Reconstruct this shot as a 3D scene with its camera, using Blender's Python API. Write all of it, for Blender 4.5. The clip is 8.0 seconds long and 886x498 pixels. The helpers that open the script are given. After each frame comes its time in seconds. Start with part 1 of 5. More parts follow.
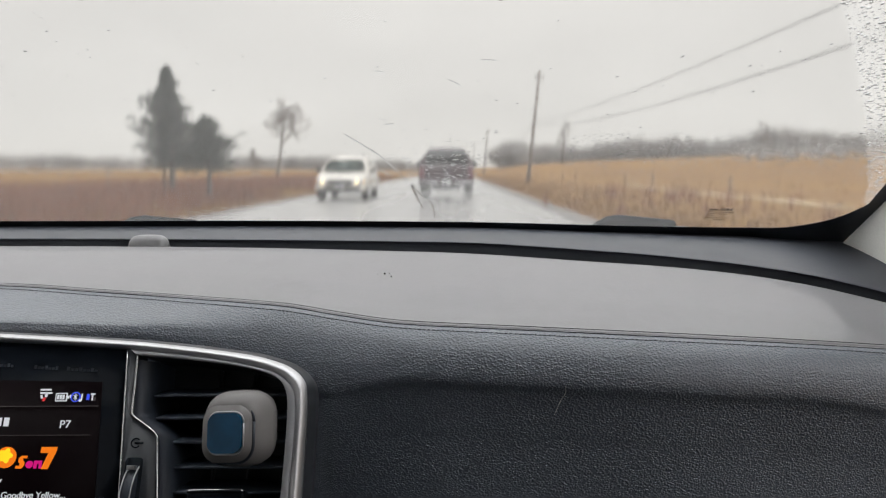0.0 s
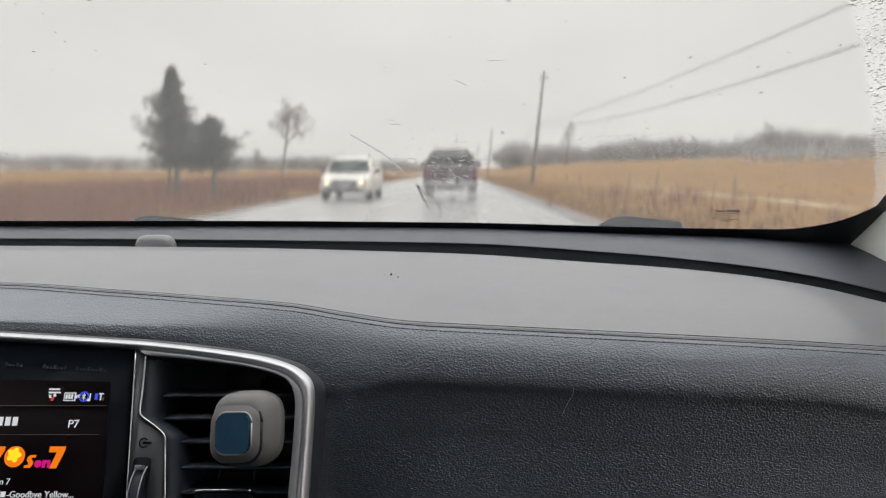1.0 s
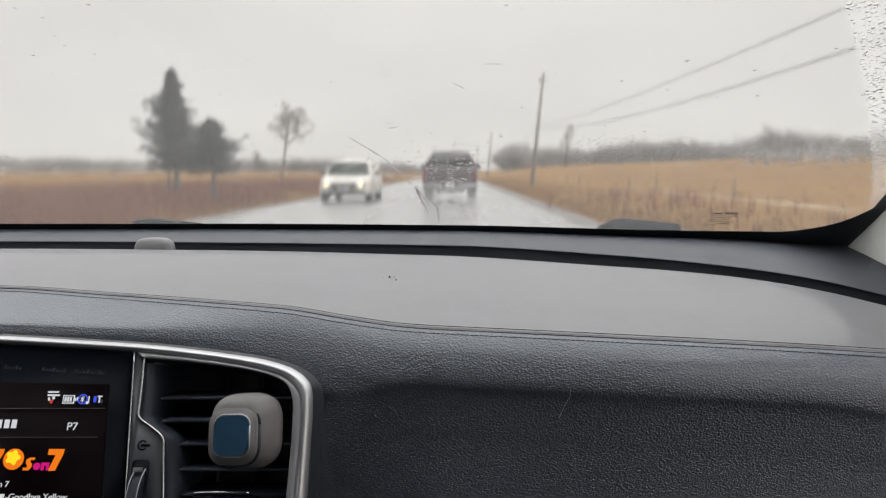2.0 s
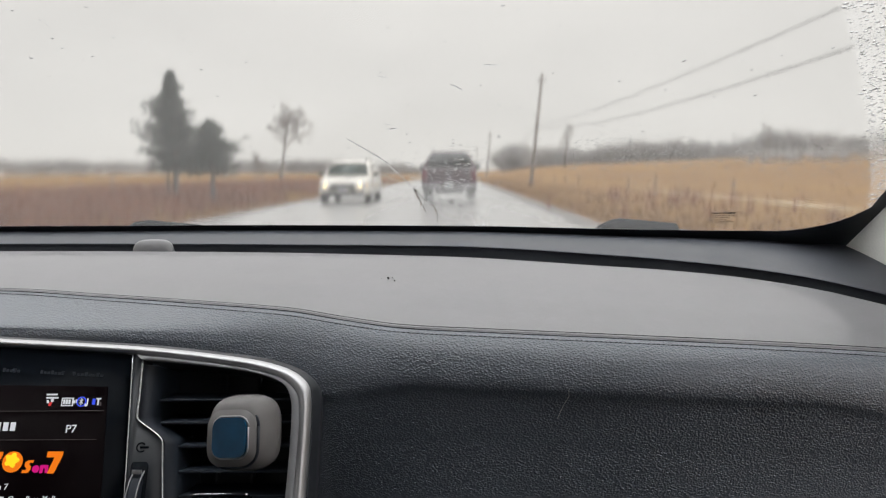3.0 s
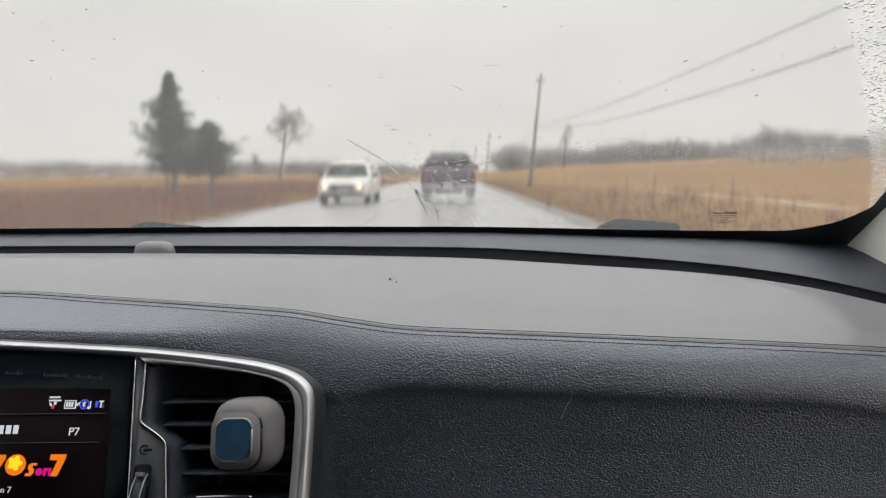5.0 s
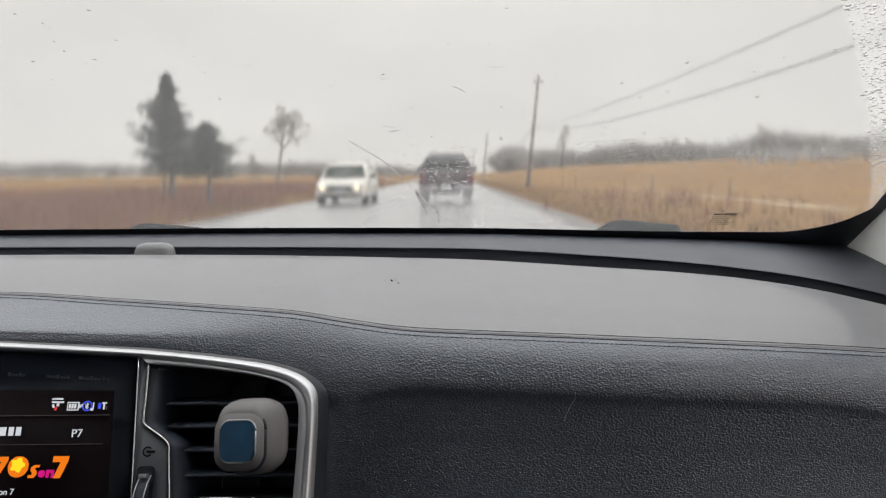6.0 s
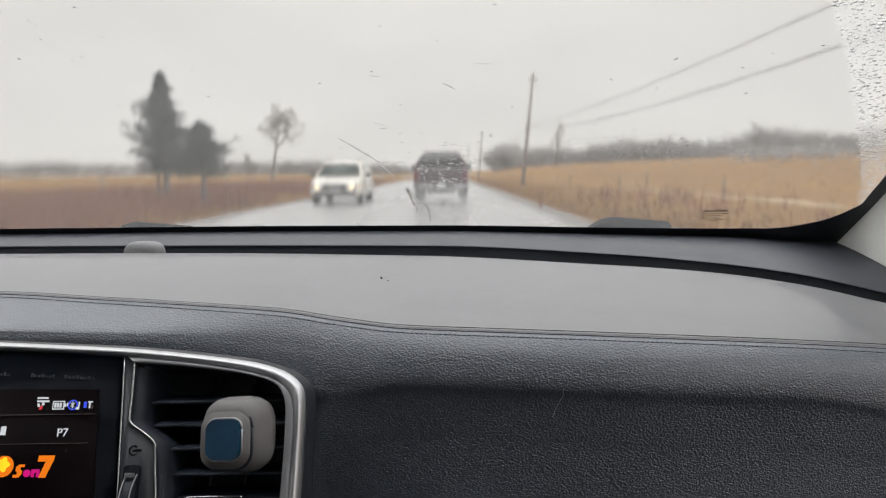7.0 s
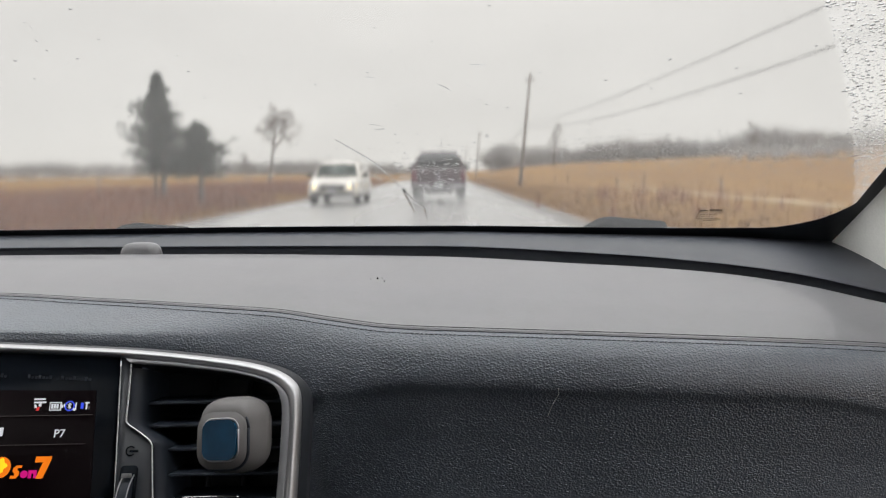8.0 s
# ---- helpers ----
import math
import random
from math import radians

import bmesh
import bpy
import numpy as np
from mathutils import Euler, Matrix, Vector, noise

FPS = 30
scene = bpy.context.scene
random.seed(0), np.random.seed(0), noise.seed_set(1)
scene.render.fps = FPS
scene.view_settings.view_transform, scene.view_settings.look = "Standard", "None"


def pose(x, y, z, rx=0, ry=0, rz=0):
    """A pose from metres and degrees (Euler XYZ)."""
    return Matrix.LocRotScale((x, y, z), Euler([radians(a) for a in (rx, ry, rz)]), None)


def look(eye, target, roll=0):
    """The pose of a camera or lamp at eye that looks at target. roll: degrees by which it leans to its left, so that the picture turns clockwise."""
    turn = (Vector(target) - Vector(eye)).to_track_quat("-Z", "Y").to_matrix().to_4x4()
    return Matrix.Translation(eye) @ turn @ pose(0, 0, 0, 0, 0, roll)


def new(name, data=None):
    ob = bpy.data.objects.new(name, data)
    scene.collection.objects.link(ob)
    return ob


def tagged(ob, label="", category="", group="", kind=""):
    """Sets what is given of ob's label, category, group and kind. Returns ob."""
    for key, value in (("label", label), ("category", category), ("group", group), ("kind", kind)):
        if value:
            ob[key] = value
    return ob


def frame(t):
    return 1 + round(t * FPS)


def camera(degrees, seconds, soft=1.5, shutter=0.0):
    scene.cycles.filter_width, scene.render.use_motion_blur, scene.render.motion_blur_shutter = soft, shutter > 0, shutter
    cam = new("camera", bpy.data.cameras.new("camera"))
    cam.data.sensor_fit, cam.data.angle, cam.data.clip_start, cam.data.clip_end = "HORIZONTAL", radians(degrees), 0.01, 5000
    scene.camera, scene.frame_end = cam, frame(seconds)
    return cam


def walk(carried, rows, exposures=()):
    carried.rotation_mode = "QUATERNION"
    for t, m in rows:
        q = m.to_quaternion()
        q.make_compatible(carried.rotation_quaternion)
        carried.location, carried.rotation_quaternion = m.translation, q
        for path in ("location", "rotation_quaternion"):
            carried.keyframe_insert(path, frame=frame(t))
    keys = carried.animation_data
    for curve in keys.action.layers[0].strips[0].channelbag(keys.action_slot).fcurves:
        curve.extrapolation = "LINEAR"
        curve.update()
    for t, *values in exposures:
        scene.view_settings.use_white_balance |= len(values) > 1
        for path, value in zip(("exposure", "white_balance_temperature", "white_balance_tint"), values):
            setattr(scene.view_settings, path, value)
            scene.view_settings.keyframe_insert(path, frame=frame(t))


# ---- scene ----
EYE = 1.08                      # height of the carried camera over the road
cam = camera(66, 8.0, soft=1.25)
walk(cam, [
    (0.0, pose(0.0029, -0.0003, 1.0798, 83.351, 0.103, -0.348)),
    (0.5, pose(0.0017, 0.0002, 1.0799, 83.348, 0.104, -0.089)),
    (1.0, pose(0.0000, 0.0000, 1.0800, 83.400, -0.000, 0.000)),
    (1.5, pose(0.0007, -0.0013, 1.0805, 83.527, -0.012, -0.045)),
    (3.0, pose(0.0030, -0.0028, 1.0813, 83.621, 0.273, -0.100)),
    (3.5, pose(0.0005, -0.0024, 1.0816, 83.672, 0.425, -0.435)),
    (4.0, pose(0.0026, -0.0017, 1.0807, 83.695, 0.668, -0.538)),
    (4.5, pose(0.0024, -0.0025, 1.0815, 83.635, 0.487, -0.137)),
    (6.0, pose(-0.0041, -0.0024, 1.0819, 83.764, 0.443, -0.369)),
    (6.5, pose(0.0034, -0.0030, 1.0806, 83.612, 0.578, -0.566)),
    (7.0, pose(0.0021, -0.0013, 1.0805, 83.623, 0.610, -0.782)),
    (7.5, pose(0.0067, -0.0030, 1.0819, 83.535, 0.692, -0.871)),
    (8.0, pose(0.0040, -0.0040, 1.0811, 83.623, 0.756, -0.991)),
], exposures=[(0.0, -0.08)])

# ---- overcast sky and its weak, wide sun ----
world = bpy.data.worlds.new("overcast_sky")
scene.world = world
world.use_nodes = True
wn, wl = world.node_tree.nodes, world.node_tree.links
wn.clear()
sky = wn.new("ShaderNodeTexSky")
sky.sky_type, sky.sun_disc = "NISHITA", False
sky.sun_elevation, sky.sun_rotation = radians(33), radians(127)
sky_dim = wn.new("ShaderNodeVectorMath")
sky_dim.operation = "SCALE"
sky_dim.inputs["Scale"].default_value = 0.05
wtc = wn.new("ShaderNodeTexCoord")
wsep = wn.new("ShaderNodeSeparateXYZ")
wup = wn.new("ShaderNodeMapRange")            # clouds are thinner and brighter towards the zenith
wup.inputs["From Min"].default_value, wup.inputs["From Max"].default_value = 0.22, 1.0
wup.inputs["To Min"].default_value, wup.inputs["To Max"].default_value = 0.75, 2.9
wstretch = wn.new("ShaderNodeMapping")
wstretch.inputs["Scale"].default_value = (1.5, 1.5, 5.0)
wcloud = wn.new("ShaderNodeTexNoise")
wcloud.inputs["Scale"].default_value, wcloud.inputs["Detail"].default_value = 1.6, 5.0
wvary = wn.new("ShaderNodeMapRange")
wvary.inputs["From Min"].default_value, wvary.inputs["From Max"].default_value = 0.3, 0.7
wvary.inputs["To Min"].default_value, wvary.inputs["To Max"].default_value = 0.93, 1.06
wmul = wn.new("ShaderNodeMath")
wmul.operation = "MULTIPLY"
wgrey = wn.new("ShaderNodeCombineColor")
wtint = wn.new("ShaderNodeMix")
wtint.data_type, wtint.blend_type = "RGBA", "MULTIPLY"
wtint.inputs["Factor"].default_value = 1.0
whue = wn.new("ShaderNodeMix")                # a little bluer where the cloud thins overhead
whue.data_type = "RGBA"
whue.inputs["A"].default_value = (1.014, 0.970, 0.932, 1)
whue.inputs["B"].default_value = (0.995, 0.985, 0.995, 1)
whigh = wn.new("ShaderNodeMapRange")
whigh.inputs["From Min"].default_value, whigh.inputs["From Max"].default_value = 0.22, 0.8
wmix = wn.new("ShaderNodeMix")
wmix.data_type = "RGBA"
wmix.inputs["Factor"].default_value = 0.95
wbg, wout = wn.new("ShaderNodeBackground"), wn.new("ShaderNodeOutputWorld")
wbg.inputs["Strength"].default_value = 1.0
wl.new(sky.outputs["Color"], sky_dim.inputs[0])
wl.new(wtc.outputs["Generated"], wsep.inputs[0])
wl.new(wtc.outputs["Generated"], wstretch.inputs["Vector"])
wl.new(wstretch.outputs["Vector"], wcloud.inputs["Vector"])
wl.new(wsep.outputs["Z"], wup.inputs["Value"])
wl.new(wcloud.outputs["Fac"], wvary.inputs["Value"])
wl.new(wup.outputs["Result"], wmul.inputs[0])
wl.new(wvary.outputs["Result"], wmul.inputs[1])
for channel in ("Red", "Green", "Blue"):
    wl.new(wmul.outputs[0], wgrey.inputs[channel])
wl.new(wsep.outputs["Z"], whigh.inputs["Value"])
wl.new(whigh.outputs["Result"], whue.inputs["Factor"])
wl.new(whue.outputs["Result"], wtint.inputs["B"])
wl.new(wgrey.outputs["Color"], wtint.inputs["A"])
wl.new(sky_dim.outputs["Vector"], wmix.inputs["A"])
wl.new(wtint.outputs["Result"], wmix.inputs["B"])
wl.new(wmix.outputs["Result"], wbg.inputs["Color"])
wl.new(wbg.outputs["Background"], wout.inputs["Surface"])

sun = new("sun", bpy.data.lights.new("sun", "SUN"))
sun.data.energy, sun.data.angle, sun.data.color = 0.65, radians(60), (1.0, 0.985, 0.965)
sun.matrix_world = look((60, -45, 48), (0, 0, 0))


# ---- materials ----
def surface(name, colour, rough=0.6, metal=0.0, vary=0.15, scale=6.0, fine=60.0, bump=0.0, bump_scale=200.0,
            grain="noise", coat=0.0, spec=0.5, tint=None, stretch=(1, 1, 1), rough_vary=0.1, distance=0.001):
    """A procedural surface: colour at two scales of noise, uneven gloss and a fine relief."""
    m = bpy.data.materials.new(name)
    m.use_nodes = True
    n, l = m.node_tree.nodes, m.node_tree.links
    b = n["Principled BSDF"]
    tc, mp = n.new("ShaderNodeTexCoord"), n.new("ShaderNodeMapping")
    mp.inputs["Scale"].default_value = stretch
    l.new(tc.outputs["Object"], mp.inputs["Vector"])
    big, small = n.new("ShaderNodeTexNoise"), n.new("ShaderNodeTexNoise")
    for node, s, d in ((big, scale, 4.0), (small, fine, 3.0)):
        node.inputs["Scale"].default_value, node.inputs["Detail"].default_value = s, d
        l.new(mp.outputs["Vector"], node.inputs["Vector"])
    add = n.new("ShaderNodeMath")
    add.operation = "ADD"
    l.new(big.outputs["Fac"], add.inputs[0])
    l.new(small.outputs["Fac"], add.inputs[1])
    ramp = n.new("ShaderNodeMapRange")
    ramp.inputs["From Min"].default_value, ramp.inputs["From Max"].default_value = 0.65, 1.35
    l.new(add.outputs[0], ramp.inputs["Value"])
    mix = n.new("ShaderNodeMix")
    mix.data_type = "RGBA"
    other = tint or colour
    mix.inputs["A"].default_value = (*[max(0.0, c * (1 - vary)) for c in colour], 1)
    mix.inputs["B"].default_value = (*[min(1.0, c * (1 + vary)) for c in other], 1)
    l.new(ramp.outputs["Result"], mix.inputs["Factor"])
    l.new(mix.outputs["Result"], b.inputs["Base Color"])
    rr = n.new("ShaderNodeMapRange")
    rr.inputs["To Min"].default_value = max(0.02, rough - rough_vary)
    rr.inputs["To Max"].default_value = min(1.0, rough + rough_vary)
    l.new(big.outputs["Fac"], rr.inputs["Value"])
    l.new(rr.outputs["Result"], b.inputs["Roughness"])
    b.inputs["Metallic"].default_value = metal
    b.inputs["Coat Weight"].default_value = coat
    b.inputs["Specular IOR Level"].default_value = spec
    if bump:
        if grain == "leather":
            g = n.new("ShaderNodeTexVoronoi")
            g.feature = "SMOOTH_F1"
            g.inputs["Smoothness"].default_value = 0.35
            g.inputs["Scale"].default_value = bump_scale
            warp = n.new("ShaderNodeTexNoise")
            warp.inputs["Scale"].default_value = bump_scale * 0.35
            wadd = n.new("ShaderNodeMix")
            wadd.data_type, wadd.blend_type = "RGBA", "LINEAR_LIGHT"
            wadd.inputs["Factor"].default_value = 0.0005
            l.new(mp.outputs["Vector"], warp.inputs["Vector"])
            l.new(mp.outputs["Vector"], wadd.inputs["A"])
            l.new(warp.outputs["Color"], wadd.inputs["B"])
            l.new(wadd.outputs["Result"], g.inputs["Vector"])
            dome = n.new("ShaderNodeMapRange")
            dome.inputs["From Max"].default_value = 0.65
            dome.inputs["To Min"].default_value, dome.inputs["To Max"].default_value = 1.0, 0.0
            l.new(g.outputs["Distance"], dome.inputs["Value"])
            height = dome.outputs["Result"]
        else:
            g = n.new("ShaderNodeTexNoise")
            g.inputs["Scale"].default_value, g.inputs["Detail"].default_value = bump_scale, 4.0
            l.new(mp.outputs["Vector"], g.inputs["Vector"])
            height = g.outputs["Fac"]
        bp = n.new("ShaderNodeBump")
        bp.inputs["Strength"].default_value, bp.inputs["Distance"].default_value = bump, distance
        l.new(height, bp.inputs["Height"])
        l.new(bp.outputs["Normal"], b.inputs["Normal"])
    return m


def clear_glass(name, tint=(0.97, 0.985, 0.975), gloss=1.0):
    """A thin pane: clear, with a true reflection."""
    m = bpy.data.materials.new(name)
    m.use_nodes = True
    n, l = m.node_tree.nodes, m.node_tree.links
    n.clear()
    fr, tr, gl = n.new("ShaderNodeFresnel"), n.new("ShaderNodeBsdfTransparent"), n.new("ShaderNodeBsdfGlossy")
    mx, out, ml = n.new("ShaderNodeMixShader"), n.new("ShaderNodeOutputMaterial"), n.new("ShaderNodeMath")
    ml.operation = "MULTIPLY"
    ml.inputs[1].default_value = gloss
    fr.inputs["IOR"].default_value = 1.45
    tr.inputs["Color"].default_value = (*tint, 1)
    gl.inputs["Roughness"].default_value = 0.02
    l.new(fr.outputs[0], ml.inputs[0])
    l.new(ml.outputs[0], mx.inputs["Fac"])
    l.new(tr.outputs[0], mx.inputs[1])
    l.new(gl.outputs[0], mx.inputs[2])
    l.new(mx.outputs[0], out.inputs["Surface"])
    return m


def solid_glass(name, colour, ior=1.33, rough=0.0):
    m = bpy.data.materials.new(name)
    m.use_nodes = True
    b = m.node_tree.nodes["Principled BSDF"]
    b.inputs["Base Color"].default_value = (*colour, 1)
    b.inputs["Transmission Weight"].default_value = 1.0
    b.inputs["IOR"].default_value, b.inputs["Roughness"].default_value = ior, rough
    return m


def wet_film(name, mist=0.028, rough=0.13):
    """Rain smeared thin over a pane: a soft refraction with a faint milky mist."""
    m = bpy.data.materials.new(name)
    m.use_nodes = True
    n, l = m.node_tree.nodes, m.node_tree.links
    n.clear()
    tr, rf = n.new("ShaderNodeBsdfTranslucent"), n.new("ShaderNodeBsdfRefraction")
    mx, out = n.new("ShaderNodeMixShader"), n.new("ShaderNodeOutputMaterial")
    rf.inputs["IOR"].default_value, rf.inputs["Roughness"].default_value = 1.05, rough
    mx.inputs["Fac"].default_value = 1 - mist
    tr.inputs["Color"].default_value = (1, 1, 1, 1)
    l.new(tr.outputs[0], mx.inputs[1])
    l.new(rf.outputs[0], mx.inputs[2])
    l.new(mx.outputs[0], out.inputs["Surface"])
    return m


def glow(name, colour, strength):
    m = bpy.data.materials.new(name)
    m.use_nodes = True
    b = m.node_tree.nodes["Principled BSDF"]
    b.inputs["Base Color"].default_value = (*[c * 0.3 for c in colour], 1)
    b.inputs["Emission Color"].default_value = (*colour, 1)
    b.inputs["Emission Strength"].default_value = strength
    b.inputs["Roughness"].default_value = 0.4
    b.inputs["Specular IOR Level"].default_value = 0.03
    return m


# front's cooler, darker base carries part of its shade; the top's is warmer
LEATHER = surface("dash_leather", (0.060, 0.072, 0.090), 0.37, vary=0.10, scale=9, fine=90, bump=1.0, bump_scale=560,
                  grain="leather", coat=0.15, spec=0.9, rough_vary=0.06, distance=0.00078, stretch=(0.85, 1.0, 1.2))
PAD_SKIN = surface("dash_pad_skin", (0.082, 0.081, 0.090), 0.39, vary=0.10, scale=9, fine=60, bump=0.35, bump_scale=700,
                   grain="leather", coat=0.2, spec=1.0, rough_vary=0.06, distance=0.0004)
CREASE = surface("dark_crease", (0.014, 0.015, 0.018), 0.8, vary=0.2, bump=0.3, bump_scale=4000, spec=0.1)
PLASTIC_BAND = surface("soft_plastic", (0.040, 0.044, 0.053), 0.46, vary=0.1, scale=14, fine=200, bump=0.15, bump_scale=1500, distance=0.0003)
BLACK_PLASTIC = surface("black_plastic", (0.015, 0.020, 0.029), 0.5, spec=0.35, vary=0.2, scale=20, bump=0.1, bump_scale=2000, distance=0.0003)
VENT_BLACK = surface("vent_black", (0.008, 0.010, 0.014), 0.55, vary=0.2, scale=25)
GLOSS_BLACK = surface("gloss_black", (0.0045, 0.006, 0.0085), 0.22, vary=0.2, rough_vary=0.03, spec=0.03)
SATIN = surface("satin_metal_paint", (0.46, 0.46, 0.47), 0.42, metal=1.0, vary=0.06, scale=30, fine=400, rough_vary=0.05)
CHROME = surface("brushed_chrome", (0.72, 0.72, 0.73), 0.2, metal=1.0, vary=0.05, rough_vary=0.04)
# greyer copy of the satin metal; the vent fascia's shading is in it
SATIN_SHADED = surface("satin_metal_shaded", (0.32, 0.32, 0.335), 0.45, metal=0.5, vary=0.06, rough_vary=0.05)
CHARCOAL_PAINT = surface("charcoal_trim", (0.017, 0.020, 0.025), 0.45, metal=0.1, vary=0.06, rough_vary=0.05)
FRESH_GREY = surface("grey_moulded_plastic", (0.122, 0.117, 0.115), 0.5, vary=0.05, scale=40, bump=0.05, bump_scale=1500)
GEL_BLUE = surface("blue_gel_window", (0.003, 0.034, 0.074), 0.12, vary=0.15, scale=60, rough_vary=0.03, spec=0.15)
SENSOR_GREY = surface("grey_sensor_lens", (0.14, 0.14, 0.145), 0.35, vary=0.08, scale=60)
FRIT = surface("black_glass_band", (0.020, 0.024, 0.031), 0.35, vary=0.1)
PILLAR_GREY = surface("pillar_fabric", (0.84, 0.84, 0.80), 0.85, vary=0.06, scale=20, fine=300, bump=0.1, bump_scale=900)
RUBBER = surface("rubber", (0.015, 0.015, 0.016), 0.6, vary=0.2)
WIPER_GREY = surface("wiper_paint", (0.008, 0.009, 0.011), 0.75, vary=0.15, spec=0.04)
GLASS = clear_glass("windscreen_glass", gloss=0.4)
# wet blur, plus a milky share that stands in for the rain haze outside
FILM = wet_film("rain_film")
THICK_FILM = wet_film("standing_rain_film", mist=0.012, rough=0.25)
# grey tint stands in for the dark ground refracted in the drops
WATER = solid_glass("greyed_rain_water", (0.80, 0.81, 0.82))
# unseen linings, kept dark and bluish to shape the bounce light inside
LINER = surface("cabin_lining", (0.17, 0.19, 0.22), 0.85, vary=0.06, bump=0.1, bump_scale=600)
CARPET = surface("cabin_dark_lining", (0.034, 0.042, 0.055), 0.9, vary=0.2, bump=0.2, bump_scale=900)

ASPHALT = surface("wet_asphalt", (0.205, 0.202, 0.198), 0.27, vary=0.34, scale=0.35, fine=9, bump=0.12, bump_scale=60,
                  stretch=(1, 0.12, 1), rough_vary=0.09, distance=0.004, spec=0.9)
GRAVEL = surface("wet_gravel", (0.115, 0.104, 0.097), 0.6, vary=0.35, scale=1.2, fine=30, bump=0.8, bump_scale=45, distance=0.03)
FIELD = surface("dead_grass_field", (0.172, 0.086, 0.027), 0.9, vary=0.2, scale=0.09, fine=1.8, bump=0.8, bump_scale=5,
                tint=(0.200, 0.116, 0.038), stretch=(1, 0.4, 1), distance=0.12, spec=0.1)
DRY_GRASS = surface("dry_grass_blades", (0.165, 0.078, 0.026), 0.85, vary=0.26, scale=0.5, fine=7, tint=(0.200, 0.116, 0.040), spec=0.15)
WEED = surface("rust_weeds", (0.188, 0.088, 0.053), 0.85, vary=0.35, scale=0.4, fine=6, spec=0.15)
BARK = surface("wet_bark", (0.11, 0.095, 0.085), 0.8, vary=0.3, scale=3, fine=30, bump=0.6, bump_scale=25, distance=0.01)
TWIG = surface("bare_twigs", (0.19, 0.17, 0.155), 0.85, vary=0.25, scale=1, fine=9)
# paler than near twigs: the distance haze is put into this base colour
FAR_WOOD_HAZED = surface("far_woods_hazed", (0.36, 0.35, 0.34), 0.9, vary=0.2, scale=0.05, fine=0.8, spec=0.1)
NEEDLE = surface("conifer_needles", (0.055, 0.060, 0.052), 0.8, vary=0.35, scale=1.5, fine=14)
POLE_WOOD = surface("weathered_pole", (0.20, 0.18, 0.165), 0.85, vary=0.25, scale=2, fine=25, stretch=(4, 4, 0.4), bump=0.4, bump_scale=30, distance=0.006)
CABLE = surface("cable_sheath", (0.04, 0.04, 0.042), 0.6, vary=0.1)
POST_WOOD = surface("fence_wood", (0.17, 0.125, 0.095), 0.85, vary=0.3, scale=5, fine=40, bump=0.4, bump_scale=40, distance=0.004)
WIRE = surface("fence_wire", (0.16, 0.14, 0.13), 0.5, metal=0.6, vary=0.2)
STRAW = surface("pale_straw_track", (0.44, 0.35, 0.22), 0.9, vary=0.3, scale=0.6, fine=8, bump=0.5, bump_scale=9, distance=0.04)
MAROON = surface("maroon_car_paint", (0.040, 0.018, 0.024), 0.3, vary=0.12, scale=1.5, coat=0.5, rough_vary=0.06)
WHITE_PAINT = surface("white_car_paint", (0.56, 0.53, 0.475), 0.28, vary=0.04, scale=1.5, coat=0.5, rough_vary=0.05)
CAR_GLASS = surface("dark_car_glass", (0.018, 0.022, 0.022), 0.08, vary=0.2, rough_vary=0.03)
GREEN_GLASS = surface("green_tinted_car_glass", (0.10, 0.14, 0.125), 0.1, vary=0.15, rough_vary=0.03)
CAR_TRIM = surface("car_black_trim", (0.025, 0.025, 0.027), 0.55, vary=0.2)
STEEL_BUMPER = surface("dull_chrome_bumper", (0.26, 0.25, 0.26), 0.42, metal=0.6, vary=0.1)
TAIL_RED = surface("red_lamp_lens", (0.10, 0.022, 0.032), 0.2, vary=0.1, coat=0.4)
AMBER = surface("amber_lens", (0.75, 0.36, 0.05), 0.2, vary=0.1)
PLATE = surface("plate_white", (0.62, 0.62, 0.62), 0.4, vary=0.05)
PLATE_BAR = surface("plate_mark", (0.05, 0.06, 0.12), 0.5, vary=0.05)
SPRAY = surface("spray_water", (0.8, 0.8, 0.8), 0.6, vary=0.05)
HEADLAMP = glow("lit_headlamp", (1.0, 0.80, 0.48), 2.6)
RIM = surface("alloy_rim", (0.42, 0.42, 0.43), 0.35, metal=0.8, vary=0.1)
ROOF_RED = surface("far_house_roof", (0.22, 0.175, 0.165), 0.8, vary=0.15, scale=0.5)
HOUSE_WALL = surface("far_house_wall", (0.34, 0.27, 0.25), 0.8, vary=0.1, scale=0.6)


# ---- mesh helpers ----
def mesh_object(name, bm, material, smooth=True):
    me = bpy.data.meshes.new(name)
    bm.normal_update()
    bm.to_mesh(me)
    bm.free()
    me.materials.append(material)
    if smooth:
        me.shade_smooth()
    return new(name, me)


def raw_object(name, verts, faces, material, smooth=False):
    me = bpy.data.meshes.new(name)
    me.from_pydata([tuple(v) for v in verts], [], [tuple(f) for f in faces])
    me.materials.append(material)
    if smooth:
        me.shade_smooth()
    return new(name, me)


def hang(ob, parent, label=""):
    ob.parent = parent
    return tagged(ob, label)


def part(name, bm, material, parent, label="", smooth=True):
    """Links a bmesh as one mesh object under a thing or a part."""
    return hang(mesh_object(name, bm, material, smooth), parent, label)


